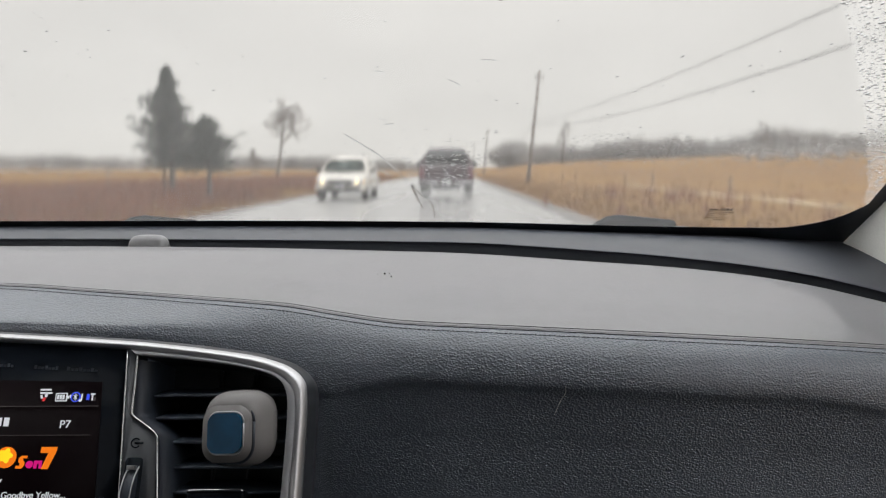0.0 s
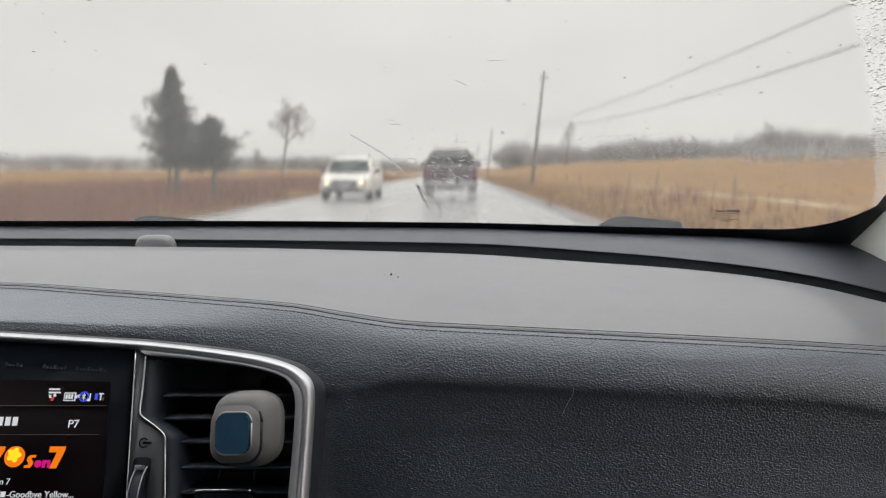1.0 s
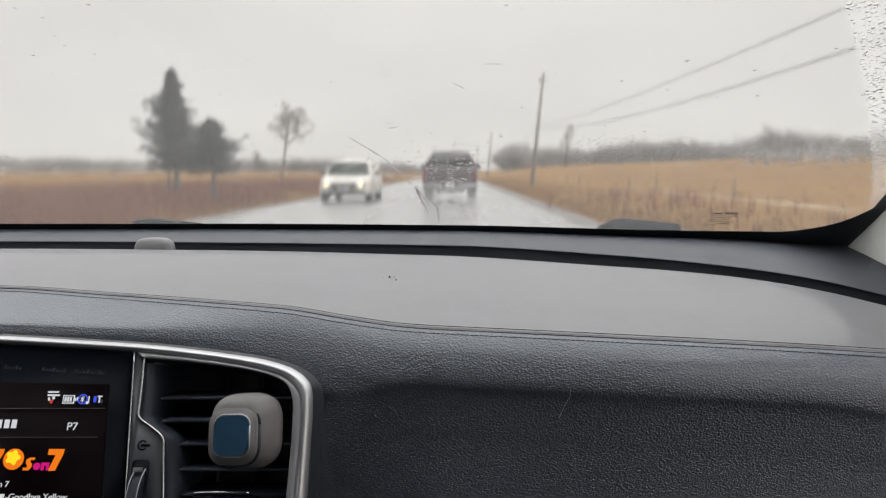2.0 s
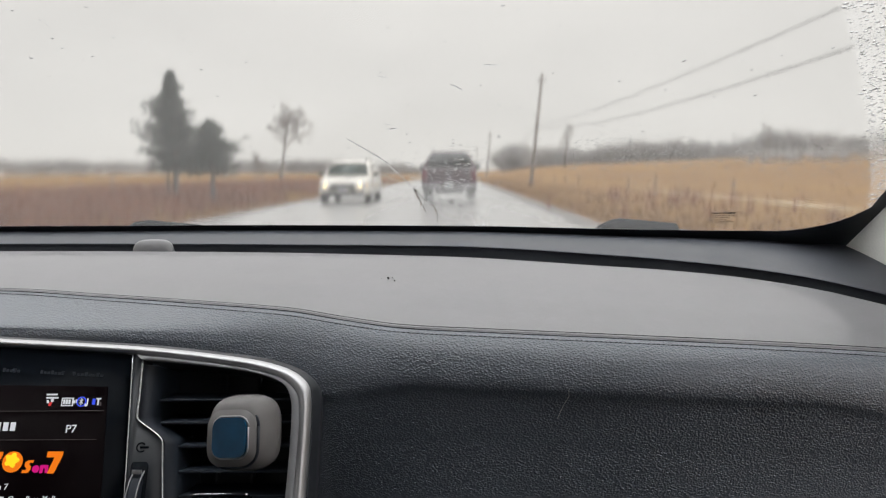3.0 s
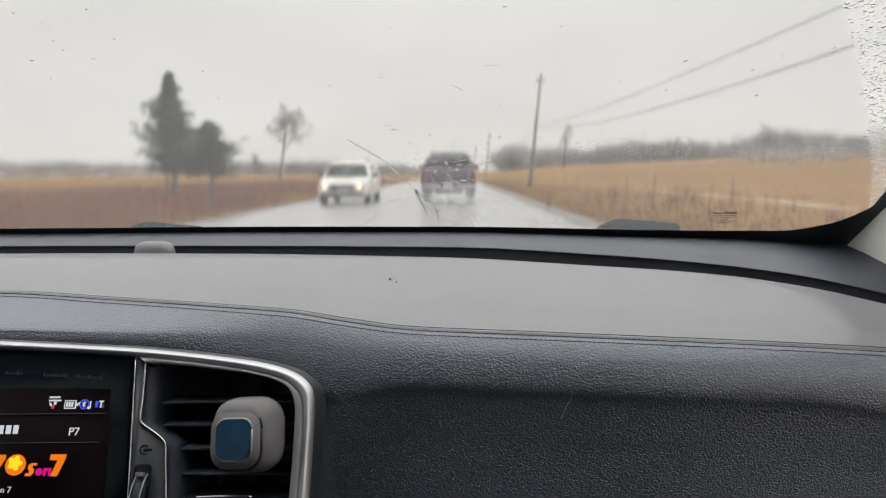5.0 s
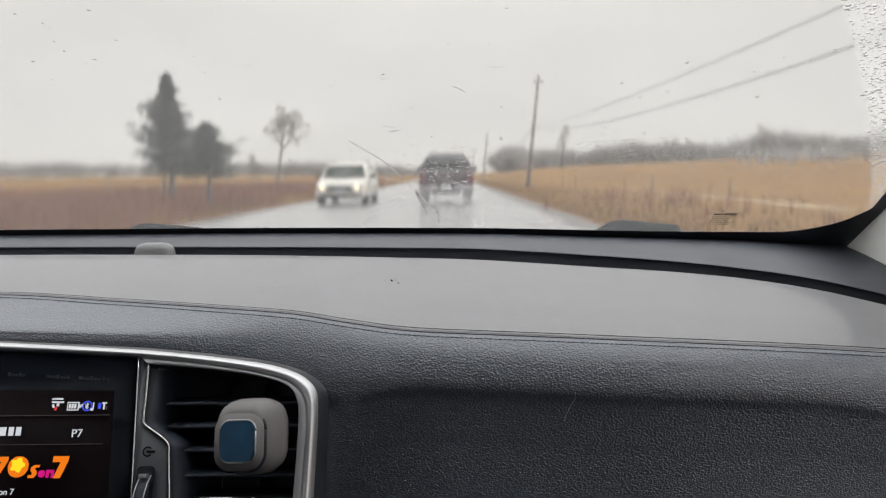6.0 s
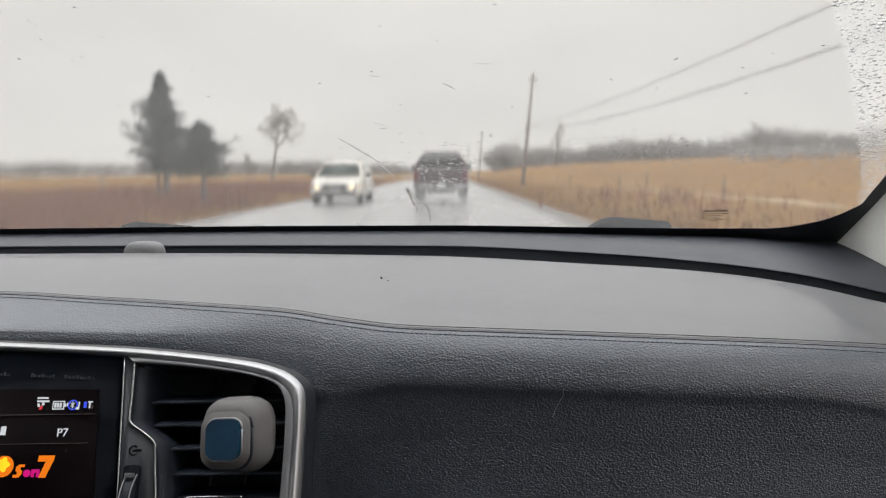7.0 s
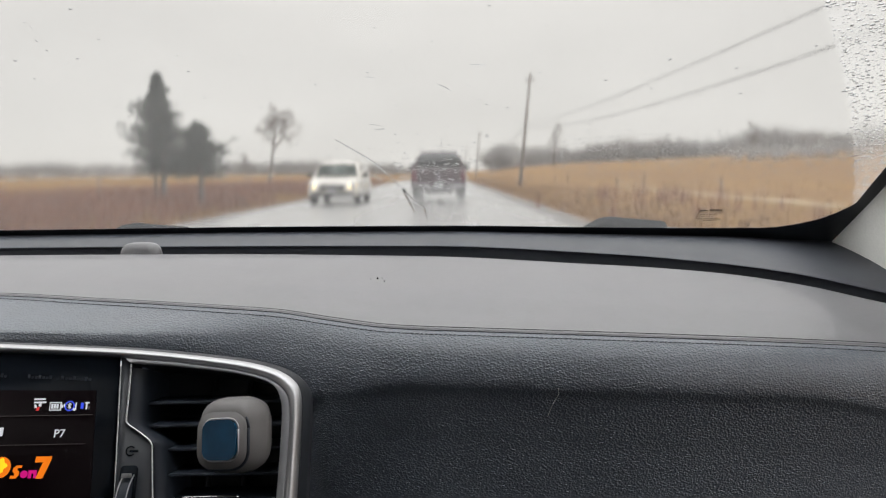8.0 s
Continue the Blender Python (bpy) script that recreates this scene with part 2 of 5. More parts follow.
def box(x0, x1, y0, y1, z0, z1, bevel=0.0, segments=2, bm=None):
    bm = bm or bmesh.new()
    r = bmesh.ops.create_cube(bm, size=1.0)
    for v in r["verts"]:
        v.co = Vector((x0 + (v.co.x + 0.5) * (x1 - x0), y0 + (v.co.y + 0.5) * (y1 - y0), z0 + (v.co.z + 0.5) * (z1 - z0)))
    if bevel:
        edges = {e for v in r["verts"] for e in v.link_edges}
        bmesh.ops.bevel(bm, geom=list(edges), offset=bevel, segments=segments, affect="EDGES", profile=0.6)
    return bm


def tube(points, radii, sides=8, bm=None, caps=True):
    """A round rod through the points, of one radius or one a point."""
    bm = bm or bmesh.new()
    pts = [Vector(p) for p in points]
    if not hasattr(radii, "__len__"):
        radii = [radii] * len(pts)
    rings = []
    side = None
    for i, p in enumerate(pts):
        along = (pts[min(i + 1, len(pts) - 1)] - pts[max(i - 1, 0)]).normalized()
        if side is None:
            side = along.orthogonal().normalized()
        side = (side - along * side.dot(along)).normalized()
        up = along.cross(side)
        rings.append([bm.verts.new(p + radii[i] * (math.cos(a) * side + math.sin(a) * up))
                      for a in [2 * math.pi * k / sides for k in range(sides)]])
    for a, b in zip(rings, rings[1:]):
        for k in range(sides):
            bm.faces.new((a[k], a[(k + 1) % sides], b[(k + 1) % sides], b[k]))
    if caps:
        bm.faces.new(rings[0][::-1])
        bm.faces.new(rings[-1])
    return bm


def disc(centre, axis, radius, depth, segments=24, bevel=0.0, bm=None):
    own = bm or bmesh.new()
    r = bmesh.ops.create_cone(own, cap_ends=True, segments=segments, radius1=radius, radius2=radius, depth=depth)
    m = Matrix.Translation(centre) @ Vector(axis).to_track_quat("Z", "Y").to_matrix().to_4x4()
    if bevel:
        rim = [e for e in own.edges if len([f for f in e.link_faces if len(f.verts) > 4]) == 1]
        bmesh.ops.bevel(own, geom=rim, offset=bevel, segments=2, affect="EDGES", profile=0.5)
    bmesh.ops.transform(own, matrix=m, verts=own.verts if bm is None else r["verts"])
    return own


def grid(rows):
    """A sheet through rows of points."""
    bm = bmesh.new()
    vs = [[bm.verts.new(p) for p in row] for row in rows]
    for a, b in zip(vs, vs[1:]):
        for k in range(len(a) - 1):
            bm.faces.new((a[k], a[k + 1], b[k + 1], b[k]))
    return bm


def prism(outline, y0, y1, bevel=0.0, segments=2):
    """An outline in x and z, made solid from y0 to y1."""
    bm = bmesh.new()
    a = [bm.verts.new((x, y0, z)) for x, z in outline]
    b = [bm.verts.new((x, y1, z)) for x, z in outline]
    bm.faces.new(a)
    bm.faces.new(b[::-1])
    for k in range(len(a)):
        j = (k + 1) % len(a)
        bm.faces.new((a[j], a[k], b[k], b[j]))
    bmesh.ops.recalc_face_normals(bm, faces=bm.faces)
    if bevel:
        edges = [e for e in bm.edges if abs(e.verts[0].co.y - e.verts[1].co.y) < 1e-6 and e.verts[0].co.y == y0]
        bmesh.ops.bevel(bm, geom=edges, offset=bevel, segments=segments, affect="EDGES", profile=0.5)
    return bm


def rounded(x0, x1, z0, z1, r, steps=5, power=2.0):
    """The outline of a rectangle with round corners."""
    pts = []
    for cx, cz, a0 in ((x1 - r, z1 - r, 0), (x0 + r, z1 - r, 90), (x0 + r, z0 + r, 180), (x1 - r, z0 + r, 270)):
        for k in range(steps + 1):
            a = radians(a0 + 90 * k / steps)
            pts.append((cx + r * math.cos(a), cz + r * math.sin(a)))
    return pts


def smooth_curve(keys, x):
    """A soft line through (x, value, ...) keys."""
    xs = [k[0] for k in keys]
    if x <= xs[0]:
        return keys[0][1:]
    if x >= xs[-1]:
        return keys[-1][1:]
    i = max(j for j in range(len(xs)) if xs[j] <= x)
    i = min(i, len(xs) - 2)
    h = xs[i + 1] - xs[i]
    s = (x - xs[i]) / h
    out = []
    for c in range(1, len(keys[0])):
        p = [k[c] for k in keys]
        d = [(p[j + 1] - p[j]) / (xs[j + 1] - xs[j]) for j in range(len(p) - 1)]

        def slope(j):
            if j == 0:
                return d[0]
            if j == len(p) - 1:
                return d[-1]
            if d[j - 1] * d[j] <= 0:
                return 0.0
            return 2 * d[j - 1] * d[j] / (d[j - 1] + d[j])
        m0, m1 = slope(i) * h, slope(i + 1) * h
        out.append((2 * s**3 - 3 * s**2 + 1) * p[i] + (s**3 - 2 * s**2 + s) * m0 + (3 * s**2 - 2 * s**3) * p[i + 1] + (s**3 - s**2) * m1)
    return tuple(out)


def spline(pts, per):
    """Catmull-Rom through points."""
    pts = [Vector(p) for p in pts]
    out = []
    for i in range(len(pts) - 1):
        a, b, c, d = pts[max(i - 1, 0)], pts[i], pts[i + 1], pts[min(i + 2, len(pts) - 1)]
        for k in range(per):
            s = k / per
            out.append(0.5 * (2 * b + (c - a) * s + (2 * a - 5 * b + 4 * c - d) * s**2 + (3 * b - a - 3 * c + d) * s**3))
    out.append(pts[-1])
    return out


def letters(name, text, size, material, parent, m, depth=0.0002, label=""):
    """Raised letters in the built-in font, made into a mesh."""
    cu = bpy.data.curves.new(name, "FONT")
    cu.body, cu.size, cu.extrude = text, size, depth
    tmp = new(name + "_curve", cu)
    me = bpy.data.meshes.new_from_object(tmp.evaluated_get(bpy.context.evaluated_depsgraph_get()))
    bpy.data.objects.remove(tmp)
    me.name = name
    me.materials.clear()
    me.materials.append(material)
    ob = new(name, me)
    ob.parent = parent
    ob.matrix_basis = m
    return tagged(ob, label)


def thing(name, label, category, group="", at=None):
    ob = new(name)
    ob.empty_display_size = 0.1
    if at is not None:
        ob.matrix_basis = at
    return tagged(ob, label, category, group)


# ---- land and road; the road runs a little to the right of the car's nose ----
DRIFT = 0.019


def rd(x, y, z=0.0):
    return (x + DRIFT * y, y, z)


def ease(a, b, v):
    s = min(1.0, max(0.0, (v - a) / (b - a)))
    return s * s * (3 - 2 * s)


def land(x, y):
    """Height of the ground beside the road, x from the camera's line."""
    out = max(x - 3.2, -6.2 - x, 0.0)
    h = -0.05 - 0.16 * ease(0.0, 0.9, out) + 0.20 * ease(1.3, 3.5, out)
    h += 0.05 * noise.noise(Vector((x * 0.35, y * 0.2, 0))) * ease(0.3, 2, out)
    h += 0.35 * noise.noise(Vector((x * 0.02, y * 0.012, 4))) * ease(8, 40, out)
    if x > 0:
        h += 3.6 * ease(6, 45, x) * ease(30, 220, y) + 3.2 * ease(30, 140, x) * ease(50, 230, y)
    else:
        h += 1.2 * ease(20, 110, -x) * ease(70, 320, y)
    return h


def build_ground():
    xs = sorted({round(v, 3) for v in
                 [s * k for s in (-1, 1) for k in (300, 420, 600, 900, 1400, 2200, 3200)] +
                 list(np.arange(-260, 261, 10.0)) + list(np.arange(-50, 50, 2.0)) + list(np.arange(-12, 10, 0.4))})
    ys = sorted({round(v, 3) for v in
                 [-900, -500, -300, -150, -80, -40, 4200, 3000, 2200, 1700, 1300, 1000, 800, 650] +
                 list(np.arange(-20, 90, 1.5)) + list(np.arange(90, 300, 6.0)) + list(np.arange(300, 600, 25.0))})
    ob = mesh_object("ground", grid([[rd(x, y, land(x, y)) for x in xs] for y in ys]), FIELD)
    return tagged(ob, "wide flat fields of tan winter grass", "ground", kind="structure")


def build_strip(name, x0, x1, z, material, label, category, y0=-300, y1=1500, crown=0.0, wobble=0.0):
    ys = sorted(set(list(np.arange(-40, 140, 1.0)) + [-300, -150, -80, 160, 200, 260, 340, 450, 600, 900, 1500]))
    ys = [y for y in ys if y0 <= y <= y1]
    n = 12
    rows = []
    for y in ys:
        row = []
        for k in range(n + 1):
            s = k / n
            e = wobble * noise.noise(Vector((y * 0.7, x0, 7))) if k == 0 else wobble * noise.noise(Vector((y * 0.7, x1, 9))) if k == n else 0
            row.append(rd(x0 + s * (x1 - x0) + e, y, z + crown * (1 - (2 * s - 1) ** 2)))
        lo0, lo1 = Vector(row[0]), Vector(row[-1])
        rows.append([lo0 - Vector((0.03, 0, 0.12))] + row + [lo1 + Vector((0.03, 0, -0.12))])
    return tagged(mesh_object(name, grid(rows), material), label, category, kind="structure")


build_ground()
build_strip("road", -5.75, 2.50, 0.0, ASPHALT, "wet grey two-lane asphalt road with sheen", "road", crown=0.03, wobble=0.06)
build_strip("gravel_shoulder", 2.30, 3.15, -0.012, GRAVEL, "narrow dark wet gravel shoulder beside the road", "shoulder", wobble=0.15)
build_strip("gravel_shoulder", -6.15, -5.55, -0.012, GRAVEL, "narrow dark wet gravel shoulder beside the road", "shoulder", wobble=0.15)


# ---- vegetation ----
def tufts(name, material, places, height, lean, width, label, category, blades=5):
    """Tufts of bent blades as one piece of stuff."""
    rng = random.Random(len(name) * 31 + len(places))
    verts, faces = [], []
    for x, y in places:
        z = land(x, y) - 0.03
        for _ in range(blades):
            a = rng.uniform(0, 2 * math.pi)
            h, b = height * rng.uniform(0.5, 1.25), rng.uniform(0, lean)
            bx, by = x + rng.gauss(0, 0.12), y + rng.gauss(0, 0.12)
            w = width * rng.uniform(0.6, 1.4)
            dx, dy = math.cos(a), math.sin(a)
            i = len(verts)
            verts += [rd(bx - dy * w, by + dx * w, z), rd(bx + dy * w, by - dx * w, z),
                      rd(bx + dx * b * 0.35 + dy * w * 0.7, by + dy * b * 0.35 - dx * w * 0.7, z + h * 0.6),
                      rd(bx + dx * b * 0.35 - dy * w * 0.7, by + dy * b * 0.35 + dx * w * 0.7, z + h * 0.6),
                      rd(bx + dx * b, by + dy * b, z + h)]
            faces += [(i, i + 1, i + 2, i + 3), (i + 3, i + 2, i + 4)]
    return tagged(raw_object(name, verts, faces, material), label, category, kind="stuff")


rng = random.Random(5)
verge = []
for _ in range(5200):
    y = 9 + 110 * rng.random() ** 1.6
    verge.append((3.45 + abs(rng.gauss(0, 2.2)), y))
    verge.append((-6.4 - abs(rng.gauss(0, 2.6)), y))
tufts("verge_grass", DRY_GRASS, verge, 0.13, 0.28, 0.02, "long tan dead grass along the verges", "grass")
field = [(rng.uniform(8, 90), 14 + 140 * rng.random() ** 1.3) for _ in range(5000)]
field += [(rng.uniform(-90, -12), 14 + 140 * rng.random() ** 1.3) for _ in range(5000)]
tufts("field_grass", DRY_GRASS, field, 0.12, 0.34, 0.03, "short pale dead grass over the fields", "grass", blades=4)
weeds = []
for _ in range(8000):
    y = 10 + 80 * rng.random() ** 1.3
    x = -7.6 - abs(rng.gauss(0, 9))
    if noise.noise(Vector((x * 0.12, y * 0.07, 2))) > -0.3:
        weeds.append((x, y))
weeds += [(rng.gauss(7.4, 1.4), rng.gauss(24, 5.0)) for _ in range(60)]
tufts("rust_weeds", WEED, weeds, 0.55, 0.25, 0.014, "rust-brown tall dead weeds in the field", "weeds", blades=6)


def limb_mesh(bm_verts, bm_faces, a, b, r0, r1, sides=4):
    a, b = Vector(a), Vector(b)
    d = (b - a).normalized()
    s = d.orthogonal().normalized()
    u = d.cross(s)
    i = len(bm_verts)
    for p, r in ((a, r0), (b, r1)):
        for k in range(sides):
            t = 2 * math.pi * k / sides
            bm_verts.append(p + r * (math.cos(t) * s + math.sin(t) * u))
    for k in range(sides):
        bm_faces.append((i + k, i + (k + 1) % sides, i + sides + (k + 1) % sides, i + sides + k))


def grow(rng, verts, faces, start, way, length, radius, level, spread, limbs, rise=0.10, thin=0.0):
    """One limb in bent pieces, which forks into thinner ones."""
    p, d = Vector(start), Vector(way).normalized()
    pieces = 4 if level > 1 else 3
    for k in range(pieces):
        d = (d + Vector((rng.gauss(0, 0.13), rng.gauss(0, 0.13), rng.gauss(0, 0.09) + rise * 0.4))).normalized()
        q = p + d * (length / pieces)
        f0, f1 = 1 - 0.55 * k / pieces, 1 - 0.55 * (k + 1) / pieces
        limb_mesh(verts, faces, p, q, max(radius * f0, thin), max(radius * f1, thin), 5 if level > 2 else 3)
        if level > 0 and k >= (1 if level > 1 else 0):
            for _ in range(limbs if k < pieces - 1 else limbs + 1):
                a = rng.uniform(0, 2 * math.pi)
                s = d.orthogonal().normalized()
                out = (math.cos(a) * s + math.sin(a) * d.cross(s)) * spread * rng.uniform(0.6, 1.3) + d
                grow(rng, verts, faces, q, out, length * rng.uniform(0.48, 0.72), radius * f1 * 0.6, level - 1, spread, limbs, rise, thin)
        p = q


def bare_tree(name, x, y, height, label, seed, levels=4, trunk_part=0.38, spread=0.85, lean=(0.05, 0, 1), limbs=1, radius=0.22, crown_thin=0.006, arms=()):
    rng = random.Random(seed)
    base = Vector(rd(x, y, land(x, y) - 0.1))
    tree = thing(name, label, "tree", at=Matrix.Translation(base))
    v, f = [], []
    p = Vector((0, 0, 0))
    d = Vector(lean).normalized()
    tv, tf = [], []
    joints = []
    steps = 8
    for k in range(steps):
        q = p + (d + Vector((rng.gauss(0, 0.05), rng.gauss(0, 0.05), 0))) * (height * 0.86 / steps)
        r0, r1 = radius * (1 - 0.8 * k / steps), radius * (1 - 0.8 * (k + 1) / steps)
        limb_mesh(tv, tf, p, q, r0 * (1.35 if k == 0 else 1), r1, 9)
        if (k + 1) / steps > trunk_part:
            joints.append((q, r1))
        p = q
    hang(raw_object("trunk", tv, tf, BARK, True), tree)
    for share, way, reach, thick in arms:
        at = Vector(lean).normalized() * height * share
        grow(rng, v, f, at, way, height * reach, radius * thick, levels + 1, spread * 0.8, 1, 0.16, crown_thin)
    for q, r in joints:
        for _ in range(limbs + 1):
            a = rng.uniform(0, 2 * math.pi)
            rest = 1 - q.z / height
            grow(rng, v, f, q, (math.cos(a) * spread * 1.2, math.sin(a) * spread * 1.2, 0.75), height * (0.085 + 0.13 * rest), r * 0.55, levels, spread, 1, 0.12, crown_thin)
    hang(raw_object("crown", v, f, TWIG), tree, "fine bare grey-brown branches")
    return tree


def conifer(name, x, y, height, width, label, seed, trunks=1, clear=0.16):
    rng = random.Random(seed)
    tree = thing(name, label, "tree", at=Matrix.Translation(rd(x, y, land(x, y) - 0.08)))
    part("trunk", tube([(0, 0, 0), (0.03, 0, height * 0.3), (0, 0.02, height * 0.96)], [0.10, 0.075, 0.01], 9), BARK, tree)
    for k in range(trunks - 1):
        dx = (-0.35, 0.4)[k % 2]
        part("trunk", tube([(dx, 0.2, 0), (dx * 0.8, 0.15, height * 0.35), (dx * 0.5, 0.1, height * 0.5)], [0.055, 0.045, 0.02], 7), BARK, tree)
    v, f = [], []
    lv, lf = [], []
    count = int(88 * height)
    for k in range(count):
        s = (k + rng.random()) / count
        z = height * (clear + (0.97 - clear) * s)
        a = rng.uniform(0, 2 * math.pi)
        belly = (1 - s) ** 0.9 * (0.60 + 0.40 * min(1, s * 6))
        tier = 1 + 0.30 * math.sin(z * 6.5 + 1.8 * math.sin(a * 2 + seed))
        reach = width * 0.5 * belly * rng.uniform(0.42, 1.25) * tier * (1 + 0.28 * noise.noise(Vector((math.cos(a) * 1.2, math.sin(a) * 1.2 + seed, z * 1.3)))) + 0.06
        root = Vector((0, 0, z))
        tip = Vector((math.cos(a) * reach, math.sin(a) * reach, z + reach * rng.uniform(-0.05, 0.50)))
        limb_mesh(lv, lf, root, tip, 0.014, 0.004, 3)
        for _ in range(int(10 + 26 * reach)):
            t = rng.uniform(0.22, 1.05)
            c = root.lerp(tip, t) + Vector((rng.gauss(0, 0.045), rng.gauss(0, 0.045), rng.gauss(0, 0.045)))
            out = (tip - root).normalized() * 0.6 + Vector((rng.gauss(0, 0.6), rng.gauss(0, 0.6), rng.gauss(0.15, 0.5)))
            out.normalize()
            ln, w = rng.uniform(0.08, 0.17), rng.uniform(0.018, 0.034)
            sd = out.orthogonal().normalized() * w
            i = len(v)
            v += [c - sd, c + sd, c + out * ln]
            f.append((i, i + 1, i + 2))
    hang(raw_object("branches", lv, lf, BARK), tree)
    hang(raw_object("crown", v, f, NEEDLE), tree, "dense dark green needles with ragged edge")
    return tree


conifer("conifer_tree", -10.2, 25.0, 4.95, 2.45, "dark green ragged conifer standing in rusty weeds", 3, trunks=2, clear=0.25)
conifer("conifer_tree", -8.95, 25.3, 3.2, 2.6, "small dark conifer beside the taller one", 8, clear=0.37)
bare_tree("bare_tree", -27.9, 110, 12.4, "tall bare grey tree with open spreading crown", 11, levels=4, radius=0.25, spread=0.9, crown_thin=0.010, limbs=1, trunk_part=0.40, lean=(0.16, 0, 1),
          arms=[(0.44, (0.55, 0.1, 0.75), 0.20, 0.5), (0.50, (-0.5, 0.2, 0.8), 0.17, 0.4), (0.58, (0.5, -0.3, 0.7), 0.18, 0.4)])
bare_tree("bare_tree", -31.0, 111, 4.8, "low bare many-branched tree beside the tall one", 12, levels=3, trunk_part=0.25, radius=0.09, lean=(-0.35, 0, 1), crown_thin=0.016)
bare_tree("bare_tree", 32.0, 200, 12.0, "slender bare tree in the far field", 21, levels=3, trunk_part=0.15, spread=0.45, radius=0.24, crown_thin=0.018)
bare_tree("bare_tree", 74.0, 165, 8.5, "slim bare tree on the rising field", 25, levels=3, trunk_part=0.2, spread=0.55, radius=0.17, crown_thin=0.016)


def far_woods(name, line, count, low, high, seed, label, depth=18, dense=1.0):
    """A far row of bare trees and scrub as one piece of stuff."""
    rng = random.Random(seed)
    shapes = []
    for k in range(4):
        v, f = [], []
        for _ in range(5):
            a = rng.uniform(0, 2 * math.pi)
            r = rng.uniform(0, 0.1)
            grow(rng, v, f, (r * math.cos(a), r * math.sin(a), 0), (rng.gauss(0, 0.35), rng.gauss(0, 0.35), 1), rng.uniform(0.42, 0.62), 0.018, 2, 0.75, 1, 0.1, 0.006)
        shapes.append((np.array([tuple(p) for p in v]), np.array([tuple(q) if len(q) == 4 else (*q, q[-1]) for q in f])))
    verts, faces, n = [], [], 0
    for k in range(count):
        s = (k + rng.random()) / count
        x = float(np.interp(s, [p[0] for p in line], [p[1] for p in line]))
        y = float(np.interp(s, [p[0] for p in line], [p[2] for p in line])) + rng.uniform(-depth, depth) * 0.5
        swell = min(1.0, max(0.0, 0.5 + 0.75 * noise.noise(Vector((x * 0.055, y * 0.03, seed)))))
        h = low + (high - low) * (0.25 * rng.random() + 0.75 * swell)
        vv, ff = shapes[rng.randrange(4)]
        a = rng.uniform(0, 2 * math.pi)
        ca, sa = math.cos(a), math.sin(a)
        w = h * rng.uniform(0.9, 1.4) * dense
        px, py, pz = rd(x, y, land(x, y) - 0.3)
        out = np.stack([px + w * (vv[:, 0] * ca - vv[:, 1] * sa), py + w * (vv[:, 0] * sa + vv[:, 1] * ca), pz + h * vv[:, 2]], 1)
        verts.append(out)
        faces.append(ff + n)
        n += len(vv)
    return tagged(raw_object(name, np.concatenate(verts).tolist(), np.concatenate(faces).tolist(), FAR_WOOD_HAZED), label, "woods", kind="stuff")


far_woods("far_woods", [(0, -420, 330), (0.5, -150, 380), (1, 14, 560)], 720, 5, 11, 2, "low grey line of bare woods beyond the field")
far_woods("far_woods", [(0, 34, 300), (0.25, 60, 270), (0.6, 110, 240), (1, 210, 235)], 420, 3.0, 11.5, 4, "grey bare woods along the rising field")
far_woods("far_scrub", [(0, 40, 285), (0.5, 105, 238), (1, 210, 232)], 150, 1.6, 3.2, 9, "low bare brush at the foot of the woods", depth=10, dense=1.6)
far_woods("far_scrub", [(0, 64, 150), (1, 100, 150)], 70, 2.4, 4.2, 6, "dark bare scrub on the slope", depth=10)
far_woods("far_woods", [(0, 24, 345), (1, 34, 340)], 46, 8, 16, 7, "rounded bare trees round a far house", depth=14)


# ---- poles, cables, fence, house ----
def utility_pole(x, y, height, lean, label):
    pole = thing("utility_pole", label, "utility pole", "poles along the road", Matrix.Translation(rd(x, y, land(x, y) - 0.3)))
    top = Vector((lean, 0.05, height + 0.3))
    part("shaft", tube([(0, 0, 0), top * 0.5, top], [0.155, 0.135, 0.105], 12), POLE_WOOD, pole)
    part("cap", disc(top + Vector((0, 0, 0.01)), (lean, 0, height), 0.11, 0.03, 12, 0.006), POLE_WOOD, pole)
    arm = top * (1 - 0.55 / height)
    part("crossarm", box(arm.x - 0.42, arm.x + 0.42, -0.20, -0.11, arm.z - 0.05, arm.z + 0.05, 0.01), POLE_WOOD, pole)
    for dx in (-0.36, 0.36):
        part("insulator", disc((arm.x + dx, -0.155, arm.z + 0.11), (0, 0, 1), 0.035, 0.13, 10, 0.01), CAR_TRIM, pole, "small dark insulator")
    clamp = top * (4.95 / height)
    part("clamp", box(clamp.x - 0.16, clamp.x + 0.16, -0.17, 0.17, clamp.z - 0.05, clamp.z + 0.05, 0.02), WIRE, pole)
    return pole


POLES = [(6.4, -24.0, 9.25), (6.4, 58.0, 9.25), (6.4, 140.0, 9.25), (6.4, 222.0, 9.25), (6.4, 304.0, 9.25), (6.4, 386.0, 9.25)]
for px, py, ph in POLES:
    utility_pole(px, py, ph, 0.9, "weathered grey wooden utility pole leaning slightly")
